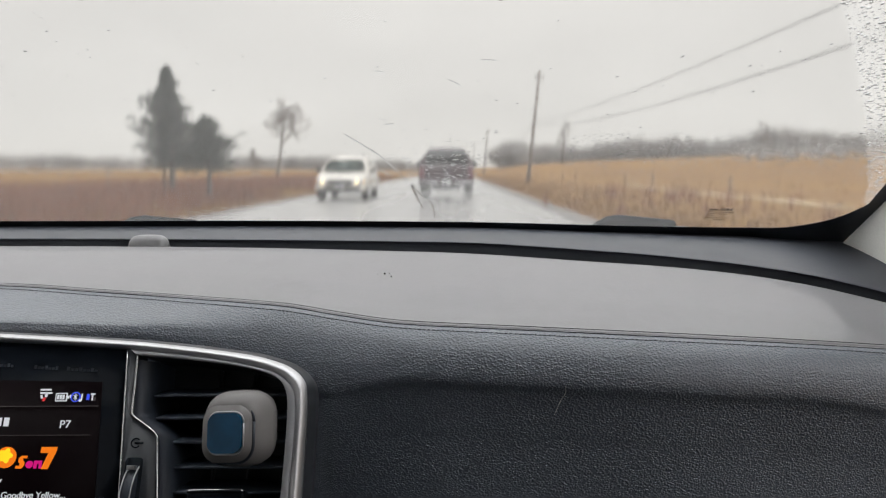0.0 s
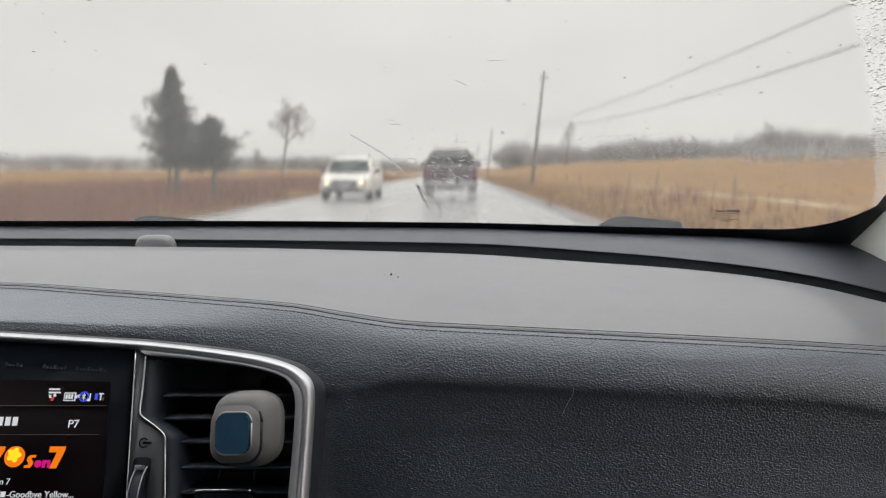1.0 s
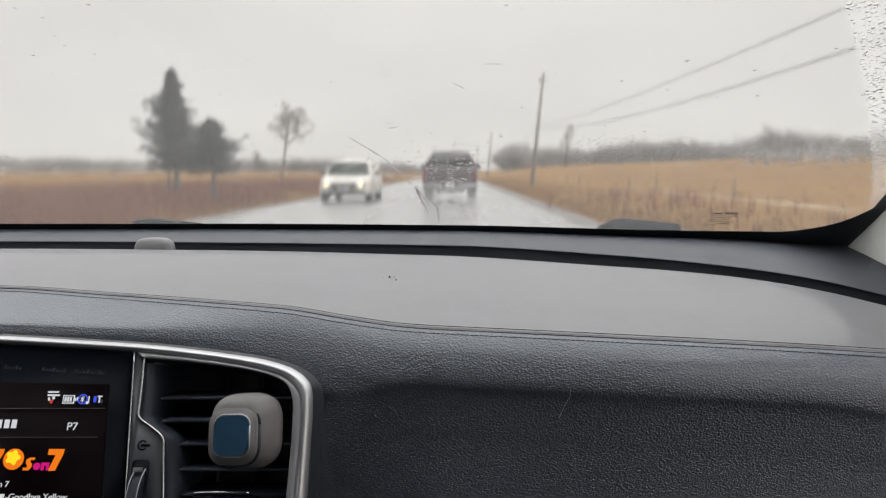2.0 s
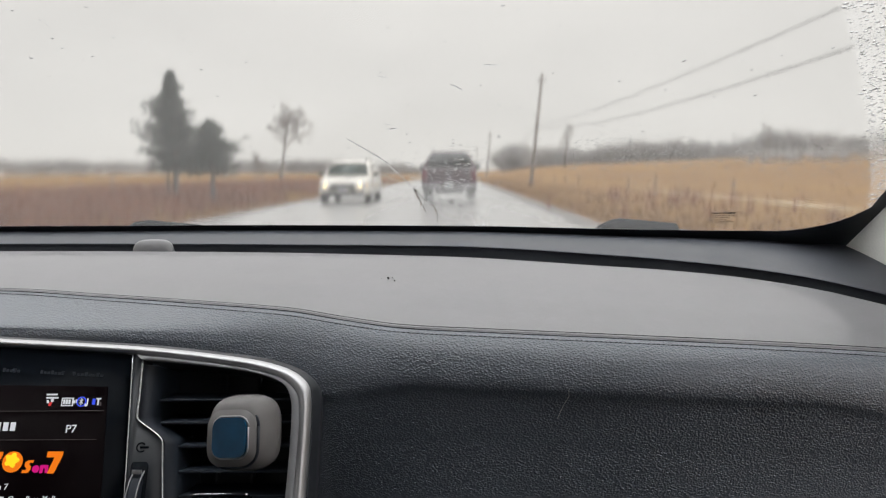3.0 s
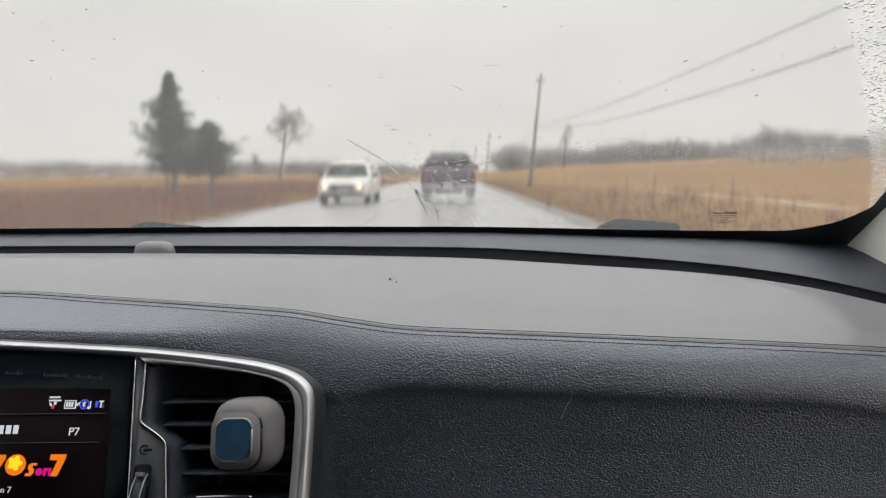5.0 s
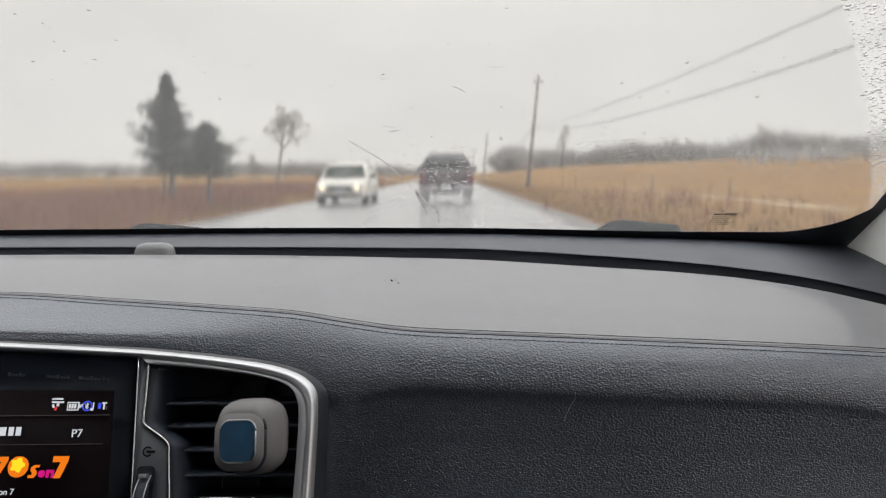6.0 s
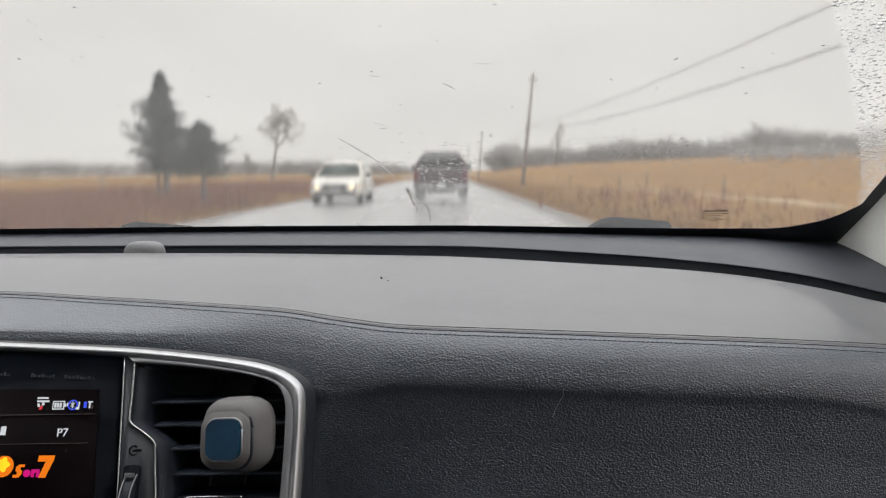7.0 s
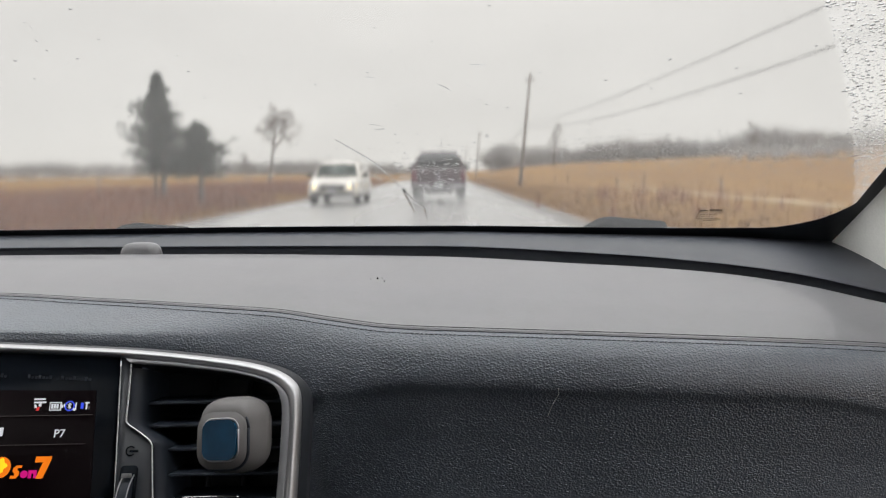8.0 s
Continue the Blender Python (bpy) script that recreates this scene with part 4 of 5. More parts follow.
def build_windscreen():
    xs = list(np.arange(-1.2, 0.61, 0.06)) + [0.607, 0.64]
    ss = [k / 12 for k in range(13)]
    ws = tagged(new("windscreen"), "sloping wet car windscreen speckled with rain", "windscreen", kind="structure")
    pane = part("pane", grid([[screen_point(x, s) for s in ss] for x in xs]), GLASS, ws)
    pane.visible_shadow = False
    pane.data.flip_normals()
    film = bmesh.new()
    for lift in (0.0022, 0.0030):
        vs = [[film.verts.new(screen_point(x, s, lift)) for s in ss] for x in xs]
        for a, b in zip(vs, vs[1:]):
            for k in range(len(ss) - 1):
                q = (a[k], a[k + 1], b[k + 1], b[k])
                film.faces.new(q if lift > 0.0025 else q[::-1])
    film = part("rain_film", film, FILM, ws, "thin smeared film of rain on the glass")
    film.visible_shadow = False
    thick = bmesh.new()
    for lift in (0.0036, 0.0044):
        vs = []
        for k in range(31):
            s = 0.02 + 0.7 * k / 30
            e = wiped_edge(s)
            vs.append([thick.verts.new(screen_point(e + (0.69 - e) * j / 6, s, lift)) for j in range(7)])
        for a, b in zip(vs, vs[1:]):
            for k in range(6):
                q = (a[k], a[k + 1], b[k + 1], b[k])
                thick.faces.new(q if lift < 0.004 else q[::-1])
    thick = part("standing_rain_film", thick, THICK_FILM, ws, "milky film of standing rain beyond the wiper's reach")
    thick.visible_shadow = False
    wide = [(-1.2, 0.028), (0.0, 0.028), (0.267, 0.031), (0.40, 0.033), (0.50, 0.040), (0.56, 0.070), (0.60, 0.135), (0.607, 0.19), (0.64, 1.0)]
    rows = []
    for x in list(np.arange(-1.2, 0.45, 0.04)) + list(np.arange(0.45, 0.606, 0.01)) + [0.607]:
        w = smooth_curve(wide, x)[0]
        rows.append([screen_point(x, w * k / 4 - 0.004, -0.003) for k in range(5)])
    part("black_border", grid(rows), FRIT, ws, "black border printed on the glass edge")
    rows = []
    for k in range(41):
        s = 0.02 + 0.98 * k / 40
        inner = 0.597 - 0.006 * min(1, k / 8)
        rows.append([screen_point(inner + (0.611 - inner) * j / 3, s, -0.0032) for j in range(4)])
    part("black_border", grid(rows), FRIT, ws)
        # the printed mark: short dark bars
    at = screen_point(0.4175, 0.084, -0.004)
    ux = (screen_point(0.424, 0.084, -0.004) - screen_point(0.414, 0.084, -0.004)).normalized()
    us = (screen_point(0.4175, 0.096, -0.004) - at).normalized()
    bm = bmesh.new()
    rng = random.Random(4)
    for row, (x0, x1, thick) in enumerate(((-0.004, 0.016, 0.004), (-0.021, 0.020, 0.0014), (-0.021, 0.012, 0.0016), (-0.021, 0.008, 0.0014), (-0.021, 0.022, 0.0014), (-0.006, 0.014, 0.0016))):
        x = x0
        if row == 0:
            bars = [(-0.021, -0.008, 0.0022)]
        else:
            bars = []
        while x < x1:
            w = rng.uniform(0.0015, 0.005)
            bars.append((x, min(x + w, x1), thick))
            x += w + rng.uniform(0.0008, 0.002)
        for a, b, th in bars:
            c = at - us * 0.0056 * row
            q = [bm.verts.new(c + ux * (p * 0.85) + us * h) for p, h in ((a, 0), (b, 0), (b, th * 1.6), (a, th * 1.6))]
            bm.faces.new(q)
    part("glass_mark", bm, FRIT, ws, "small dark printed mark on the glass", smooth=False)
    return ws


build_windscreen()


def bead(verts, faces, c, ux, us, n, rx, rs, h):
    """One flattened drop of water on the glass."""
    i = len(verts)
    m = 8
    for f, g in ((1.0, 0.0), (0.82, 0.55), (0.45, 0.9)):
        for k in range(m):
            a = 2 * math.pi * k / m
            verts.append(c + ux * (rx * f * math.cos(a)) + us * (rs * f * math.sin(a)) + n * (h * g))
    verts.append(c + n * h)
    for r in range(2):
        for k in range(m):
            faces.append((i + r * m + k, i + r * m + (k + 1) % m, i + (r + 1) * m + (k + 1) % m, i + (r + 1) * m + k))
    for k in range(m):
        faces.append((i + 2 * m + k, i + 2 * m + (k + 1) % m, i + 3 * m))
    faces.append(tuple(i + k for k in range(m))[::-1])


def glass_frame(x, s):
    c = screen_point(x, s, 0.0015)
    ux = (screen_point(x + 0.005, s, 0.0015) - screen_point(x - 0.005, s, 0.0015)).normalized()
    us = (screen_point(x, s + 0.004, 0.0015) - screen_point(x, s - 0.004, 0.0015)).normalized()
    n = ux.cross(us).normalized()
    if n.z < 0:
        n = -n
    return c, ux, us, n


def build_rain():
    rng = random.Random(77)
    v, f = [], []
    for _ in range(3800):      # dense, beyond the wiper's reach
        s = 0.05 + 0.5 * rng.random() ** 1.6
        x = wiped_edge(s) + 0.0012 * rng.gauss(0, 1) + 0.10 * rng.random()
        c, ux, us, n = glass_frame(x, s)
        r = 0.0004 + 0.0010 * rng.random() ** 2.2
        bead(v, f, c, ux, us, n, r * rng.uniform(1.2, 2.1), r * rng.uniform(0.7, 1.5), r * 0.7)
    tagged(raw_object("rain_drops", v, f, WATER, True), "dense greyed raindrops on unwiped glass", "raindrops", kind="stuff")
    v, f = [], []
    for _ in range(620):      # fresh drizzle over the swept part
        s = 0.03 + 0.5 * rng.random()
        x = rng.uniform(-0.75, 0.58)
        c, ux, us, n = glass_frame(x, s)
        r = 0.0004 + 0.0009 * rng.random() ** 3
        bead(v, f, c, ux, us, n, r * rng.uniform(1.0, 1.8), r * rng.uniform(0.8, 1.1), r * 0.5)
    for _ in range(330):      # a smeared patch ahead
        s = min(0.5, max(0.04, rng.gauss(0.20, 0.03)))
        x = rng.gauss(0.02, 0.035)
        c, ux, us, n = glass_frame(x, s)
        r = 0.0004 + 0.0009 * rng.random() ** 2
        bead(v, f, c, ux, us, n, r * rng.uniform(1, 2.3), r * rng.uniform(0.7, 1.1), r * 0.5)
    for k in range(2000):      # a band of fine drops low over the fields
        x = rng.uniform(0.18, 0.575) if k % 3 else rng.uniform(-0.7, 0.1)
        s = rng.gauss(0.225, 0.024) if k % 3 else rng.gauss(0.165, 0.025)
        if s < 0.04:
            continue
        c, ux, us, n = glass_frame(x, s)
        r = 0.0004 + 0.0007 * rng.random() ** 2
        bead(v, f, c, ux, us, n, r * rng.uniform(1, 1.8), r, r * 0.5)
    tagged(raw_object("rain_drops", v, f, WATER, True), "scattered fine drizzle drops on the wiped glass", "raindrops", kind="stuff")


build_rain()


def streak(points, radius, label):
    """A run of water left by the wiper."""
    line = spline([screen_point(x, s, 0.0012) for x, s in points], 8)
    rng = random.Random(int(abs(points[0][0]) * 1000))
    radii = [radius * (0.35 + 0.65 * math.sin(math.pi * (k + 0.5) / len(line))) * rng.uniform(0.7, 1.3) for k in range(len(line))]
    tagged(mesh_object("water_streak", tube(line, radii, 6), WATER), label, "water streak", "wiper streaks")


def build_cabin():
    """Plain lining that closes the car behind and beside the camera, with open windows."""
    x0, x1, y1, y0 = -1.25, 0.72, 0.62, -1.05
    low, sill, head = EYE - 0.95, EYE - 0.22, EYE + HEAD_Z + 0.02

    def wall(name, b, label, material=LINER):
        tagged(mesh_object(name, b, material, False), label, "cabin", kind="structure")
    wall("ceiling", box(x0, x1, y0, HEAD_Y - 0.03, head, head + 0.04), "grey cabin headlining")
    wall("floor", box(x0, x1, y0, y1 + 0.5, 0.02, low), "dark carpeted cabin floor over a plain underbody", CARPET)
    wall("wall_east", box(x1, x1 + 0.05, y0, y1 + 0.05, low, sill - 0.10), "dark door lining below the side window", CARPET)
    wall("wall_west", box(x0 - 0.05, x0, y0, y1 + 0.05, low, sill - 0.02), "dark door lining below the driver's window", CARPET)
    # added full-height wall: holds rear light off the screen and vent
    wall("wall_south", box(x0, x1, -1.10, -1.05, low, head), "unseen dark wall added behind the camera to block rear light", CARPET)
    wall("wall_north", box(x0, x1, 1.12, 1.16, low, EYE - 0.30), "dark bulkhead ahead of the dashboard", CARPET)
    for x in (x1,):
        wall("pillar", box(x, x + 0.05, -1.05, -0.90, sill - 0.10, head), "pale grey side pillar lining")


build_cabin()


def build_pillar():
    """The windscreen pillar lining, from the corner of the glass up and back."""
    t = thing("windscreen_pillar", "light grey moulded lining of the windscreen pillar", "pillar")
    rows = []
    for k in range(25):
        s = -0.03 + 1.03 * k / 24
        a = screen_point(0.603 + 0.004 * min(1, max(0, s) * 8), s, -0.009)
        b = a + Vector((0.004, -0.03, -0.006))
        c = a + Vector((0.010, -0.075, -0.018))
        d = a + Vector((0.022, -0.14, -0.050))
        e = a + Vector((0.09, -0.12, -0.05))
        rows.append(spline([a + Vector((0.004, 0.006, 0)), a, b, c, d, e], 4))
    part("lining", grid(rows), PILLAR_GREY, t)


build_pillar()


# ---- centre stack: screen, vent, trim on one leaning plane ----
STACK = Matrix.Translation((-0.203, 0.485, EYE - 0.189)) @ Matrix.Rotation(radians(-25), 4, "X")
# local x across, z up the leaning face, y into the dash; millimetres below


def mm(p):
    return [(x * 0.001, z * 0.001) for x, z in p]


RIM_OUT = [(-175, 66.5), (-138, 64.3), (-85, 61.2), (-30, 57.7), (8, 54), (41, 49.9), (66, 46), (84.5, 40.9), (94, 36.5), (100.4, 31.5), (104.7, 25.5), (106.4, 17), (107, 0), (106.7, -20), (106.2, -56), (105, -110)]
RIM_MID = [(-175.0, 58.8), (-138.0, 57.4), (-85.0, 54.6), (-30.0, 51.2), (8.0, 47.2), (41.0, 42.6), (61.94, 38.6), (77.49, 34.4), (85.74, 30.6), (91.28, 26.0), (95.4, 21), (97.9, 13), (98.6, -2), (98.3, -21), (97.2, -56), (95.0, -110)]


def ribbon(outer, inner, y_out, y_mid, y_in, lift):
    """A bright bowed band between two lines on the stack's face."""
    rows = []
    for a, b in zip(spline([(p[0], 0, p[1]) for p in outer], 3), spline([(p[0], 0, p[1]) for p in inner], 3)):
        row = []
        for k in range(9):
            s = k / 8
            p = a.lerp(b, s) * 0.001
            y = y_out * (1 - s) ** 2 + 2 * y_mid * s * (1 - s) + y_in * s * s
            row.append((p.x, y, p.z))
        rows.append([(row[0][0], 0.03, row[0][2])] + row + [(row[-1][0], 0.03, row[-1][2])])
    return grid(rows)


def outset(line, d):
    """A line on the stack's face moved outwards by d millimetres."""
    out = []
    for k, (x, z) in enumerate(line):
        (ax, az), (bx, bz) = line[max(k - 1, 0)], line[min(k + 1, len(line) - 1)]
        n = math.hypot(bx - ax, bz - az)
        out.append((x - d * (bz - az) / n, z + d * (bx - ax) / n))
    return out


def strip_on(line, width, y, raise_=0.0012):
    pts = spline([(x * 0.001, y, z * 0.001) for x, z in line], 4)
    return tube([p + Vector((0, -raise_ * 0.4, 0)) for p in pts], width * 0.5, 8)


def plate_with_depth(outline, y0, y1, bevel=0.0008):
    return prism(mm(outline), y0, y1, bevel)


def build_stack():
    t = thing("centre_console", "satin silver framed centre console with screen and vent", "car console", at=STACK)
    # added black band, in place of the leather rolling into shadow here
    part("frame_shadow_band", ribbon(outset(RIM_OUT, 4.0), RIM_OUT, 0.020, 0.012, 0.0045, 0), VENT_BLACK, t, "black band added for the shadow round the frame")
    part("silver_frame", ribbon(RIM_OUT, RIM_MID, 0.004, -0.007, 0.001, 0), SATIN, t, "bright satin silver rounded frame")
    # charcoal fascia between frame, screen and vent, its vent opening cut by its outline
    inner = [(-30, 51.4), (8, 47.4), (41, 42.8), (62, 38.8), (78, 34.6), (86.5, 30.8), (92.2, 26.2), (96.4, 21.2), (98.9, 13), (99.6, -2), (99.3, -21), (98.2, -56), (96, -110)]
    vent = [(-23.4, 46.8), (10, 44.0), (45, 39.6), (62, 36.6), (75.3, 33.0), (84, 29), (89.1, 24.0), (91.8, 18), (93.3, 10.7), (93.7, -2), (93.5, -24.1), (92.5, -56), (90, -110)]
    rows = []
    for a, b in zip(spline([(p[0], 0, p[1]) for p in inner], 3), spline([(p[0], 0, p[1]) for p in vent], 3)):
        rows.append([(a.x * 0.001, 0.0015, a.z * 0.001), (b.x * 0.001, -0.003, b.z * 0.001), (b.x * 0.001, 0.008, b.z * 0.001)])
    part("vent_fascia", grid(rows), SATIN_SHADED, t, "shaded satin silver fascia round the vent")
    left = [(-31.5, 51.2), (-30, 51.4), (-23.6, 47.2), (-22.6, 20), (-22.4, 6), (-20.3, 1.2), (-12, -4.6), (-4.2, -10.1), (-1.4, -14), (-0.7, -18.1), (1.2, -35), (3.5, -56), (8, -110), (-19.5, -110), (-23.6, -55.9), (-27.5, -4.1)]
    side = part("side_fascia", plate_with_depth(left[::-1], 0.001, 0.02), CHARCOAL_PAINT, t, "charcoal trim panel with a stepped edge")
    line = [(-23.4, 47.0), (-22.5, 20), (-22.4, 6.5), (-20.6, 1.4), (-12, -4.4), (-4.4, -9.9), (-1.3, -14), (-0.6, -18.3), (1.3, -35), (3.6, -56), (8.1, -110)]
    part("chrome_line", strip_on(line, 0.0014, 0.001), CHROME, t, "thin chrome edge line")
    part("chrome_line", strip_on([(-31.6, 50.8), (-27.6, -4), (-23.7, -56), (-19.6, -110)], 0.0011, 0.001), CHROME, t, "thin chrome edge line")
    # soft dark wall of the vent
    rows = []
    for a in spline([(p[0], 0, p[1]) for p in line], 3):
        rows.append([(a.x * 0.001 + d, y, a.z * 0.001 - (0.004 if a.z > 30 else 0) * (d > 0)) for d, y in ((0.0005, 0.003), (0.004, 0.004), (0.009, 0.012), (0.0105, 0.022), (0.011, 0.05))])
    part("vent_wall", grid(rows), BLACK_PLASTIC, t, "dark moulded wall of the vent")
    part("vent_back", prism(mm([(-30, -110), (-30, 49), (10, 46.0), (62, 38.5), (84, 29.6), (91, 20), (94, 10), (94, -30), (90.5, -110)]), 0.05, 0.055), VENT_BLACK, t, smooth=False)
    duct = [[(b.x * 0.001, y, b.z * 0.001) for y in (0.008, 0.02, 0.052)] for b in spline([(p[0], 0, p[1]) for p in vent], 3)]
    part("vent_duct", grid(duct), VENT_BLACK, t, "dark duct wall round the vent")
    for k, (z, x0) in enumerate(((17.3, -11), (0.4, -8), (-16.9, 5), (-35.0, 8), (-52.5, 10), (-70, 12))):
        bm = box(x0 * 0.001, 0.0935, 0.010, 0.042, z * 0.001 - 0.0011, z * 0.001 + 0.0011, 0.0008)
        bmesh.ops.rotate(bm, cent=(0, 0.012, z * 0.001), matrix=Matrix.Rotation(radians(14), 3, "X"), verts=bm.verts)
        part("vent_slat", bm, BLACK_PLASTIC, t)
    for x in (28, 56):
        part("rear_vane", box(x * 0.001 - 0.0008, x * 0.001 + 0.0008, 0.040, 0.05, -0.11, 0.04), VENT_BLACK, t)
    tab = part("vent_tab", box(0.0235, 0.066, 0.000, 0.03, -0.064, -0.0515, 0.003), GLOSS_BLACK, t, "glossy vent tab with bright edge")
    part("tab_edge", strip_on([(24.5, -50.9), (45, -50.6), (65, -50.9)], 0.0014, 0.0005), CHROME, tab)
    # thumb wheel and its mark
    part("wheel_slot", plate_with_depth(rounded(-22.2, -9.6, -82, -28.0, 3.0)[::-1], 0.0002, 0.004, 0.0004), GLOSS_BLACK, t)
    wheel_ = part("thumb_wheel", disc((-0.0155, 0.018, -0.056), (1, 0, 0), 0.0275, 0.007, 40, 0.001), BLACK_PLASTIC, t, "ribbed dark thumb wheel")
    for sx in (-0.0192, -0.0118):
        bm = bmesh.new()
        pts = [(sx, 0.018 - 0.0278 * math.cos(a), -0.056 + 0.0278 * math.sin(a)) for a in [radians(-60 + 6 * k) for k in range(21)]]
        part("wheel_rim", tube(pts, 0.0005, 6, bm), SATIN_SHADED, wheel_, "thin chrome wheel rim")
    part("wheel_tick", box(-0.0185, -0.0125, -0.006, -0.002, -0.0365, -0.0335, 0.0005), SENSOR_GREY, wheel_)
    ring = bmesh.new()
    pts = [(-0.0166 + 0.0032 * math.cos(a), 0.0008, -0.0178 + 0.0032 * math.sin(a)) for a in [radians(40 + 14 * k) for k in range(21)]]
    part("vent_symbol", tube(pts, 0.0005, 5, ring), GLOSS_BLACK, side, "small printed airflow symbol")
    part("vent_symbol", box(-0.0172, -0.0110, 0.0004, 0.0012, -0.0186, -0.0170), GLOSS_BLACK, side)
    # screen
    glass = [(-175, 58.6), (-138, 57.2), (-85, 54.4), (-31.9, 50.6), (-27.9, -4), (-24, -56), (-20, -110), (-175, -110)]
    part("screen_panel", plate_with_depth(glass, 0.002, 0.02, 0.0006), GLOSS_BLACK, t, "glossy black touch screen panel")
    return t


console = build_stack()

DISPLAY = glow("display_black", (0.006, 0.003, 0.004), 0.2)
SCREEN_WHITE = glow("display_white", (0.85, 0.88, 0.92), 0.6)
SCREEN_GREY = glow("display_grey", (0.16, 0.14, 0.14), 0.35)
SCREEN_ORANGE = glow("display_orange", (1.0, 0.225, 0.012), 0.75)
SCREEN_YELLOW = glow("display_yellow", (1.0, 0.66, 0.02), 1.0)
SCREEN_PINK = glow("display_pink", (0.70, 0.012, 0.23), 0.7)
SCREEN_BLUE = glow("display_blue", (0.05, 0.09, 0.75), 0.9)
SCREEN_RED = glow("display_red", (0.7, 0.05, 0.05), 0.8)


def build_display():
    """The lit picture of the radio, its lines, marks and words."""
    d = part("display", plate_with_depth([(-175, 29), (-47.8, 26.5), (-42.5, -40), (-38.8, -110), (-175, -110)], 0.0010, 0.0019, 0.0002), DISPLAY, console, "lit dark radio display with small icons")
    top = 0.0006

    def bar(x0, x1, z0, z1, material, slant=0.0):
        return part("mark", prism([((x0 + slant) * 0.001, z0 * 0.001), ((x1 + slant) * 0.001, z0 * 0.001), (x1 * 0.001, z1 * 0.001), (x0 * 0.001, z1 * 0.001)], top - 0.0003, top + 0.0003), material, d, smooth=False)

    def word(text, x, z, size, material):
        return letters("word", text, size * 0.001, material, d, Matrix.Translation((x * 0.001, top, z * 0.001)) @ Matrix.Rotation(radians(90), 4, "X"))

    def shape(points, material):
        return part("mark", prism(mm(points), top - 0.0003, top + 0.0003), material, d, smooth=False)

    def ringed(cx, cz, r, material, n=20, lobes=0):
        return shape([(cx + r * (1 + (0.16 * math.cos(5 * a) if lobes else 0)) * math.cos(a), cz + r * (1 + (0.16 * math.cos(5 * a) if lobes else 0)) * math.sin(a)) for a in [2 * math.pi * k / n for k in range(n)]], material)
    bar(-175, -48.2, 8.6, 8.9, SCREEN_GREY)
    bar(-175, -50.5, -11.9, -12.2, SCREEN_GREY)
    word("P7", -74.5, -7.1, 8.2, SCREEN_WHITE)
    for x in (-121, -115.6):                          # end of the service's name
        bar(x, x + 3.6, -5.6, 0.6, SCREEN_WHITE)
    bar(-128, -123, -5.6, 0.6, SCREEN_WHITE)
    # icons
    for z, w in ((20.2, 8), (17.8, 9)):
        bar(-92.5, -92.5 + w, z, z + 1.2, SCREEN_WHITE)
    bar(-89.6, -87.8, 12.4, 15.0, SCREEN_RED, -0.6)
    bar(-88.6, -86.8, 15.4, 17.6, SCREEN_WHITE)
    bar(-92, -90.6, 14.4, 16.8, SCREEN_WHITE, 0.6)
    shape([(-80.5, 12.2), (-71.8, 12.2), (-71.8, 18.4), (-80.5, 18.4)], SCREEN_WHITE)
    part("mark", prism(mm([(-79.7, 13.0), (-72.6, 13.0), (-72.6, 17.6), (-79.7, 17.6)]), top - 0.0006, top - 0.0002), DISPLAY, d, smooth=False)
    for x in (-79.0, -77.0, -75.0):
        part("mark", prism(mm([(x, 13.6), (x + 1.5, 13.6), (x + 1.5, 17.0), (x, 17.0)]), top - 0.0009, top - 0.0005), SCREEN_WHITE, d, smooth=False)
    bar(-71.6, -70.6, 14.2, 16.4, SCREEN_WHITE)
    part("mark", tube([((-65.6 + 3.3 * math.cos(a)) * 0.001, top, (15.4 + 3.3 * math.sin(a)) * 0.001) for a in [2 * math.pi * k / 24 for k in range(25)]], 0.0005, 5), SCREEN_BLUE, d)
    part("mark", tube([(x * 0.001, top - 0.0003, z * 0.001) for x, z in ((-67.0, 14.2), (-64.4, 16.6), (-65.7, 17.8), (-65.7, 13.0), (-64.4, 14.2), (-67.0, 16.6))], 0.00032, 5), SCREEN_WHITE, d)
    bar(-70.0, -68.8, 14.6, 17.0, SCREEN_WHITE)
    bar(-61.4, -60.7, 12.6, 17.8, SCREEN_WHITE)
    ringed(-62.0, 12.9, 1.1, SCREEN_WHITE, 10)
    bar(-57.4, -55.4, 13.2, 17.6, SCREEN_BLUE)
    bar(-54.6, -51.2, 17.0, 18.0, SCREEN_WHITE)
    bar(-53.6, -52.6, 12.8, 17.4, SCREEN_WHITE)
    bar(-51.6, -50.8, 12.6, 15.0, SCREEN_GREY)
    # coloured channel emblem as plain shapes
    shape([(-129, -20.4), (-117.5, -20.4), (-117.5, -23.2), (-123, -34.4), (-127.0, -34.4), (-122.0, -24.0), (-129, -24.0)], SCREEN_ORANGE)
    ringed(-109.4, -27.6, 7.4, SCREEN_ORANGE, 24)
    part("mark", prism(mm([(-109.8 + 4.7 * (1 + 0.18 * math.cos(5 * a)) * math.cos(a), -26.4 + 4.7 * (1 + 0.18 * math.cos(5 * a)) * math.sin(a)) for a in [2 * math.pi * k / 30 for k in range(30)]]), top - 0.0008, top - 0.0003), SCREEN_YELLOW, d, smooth=False)
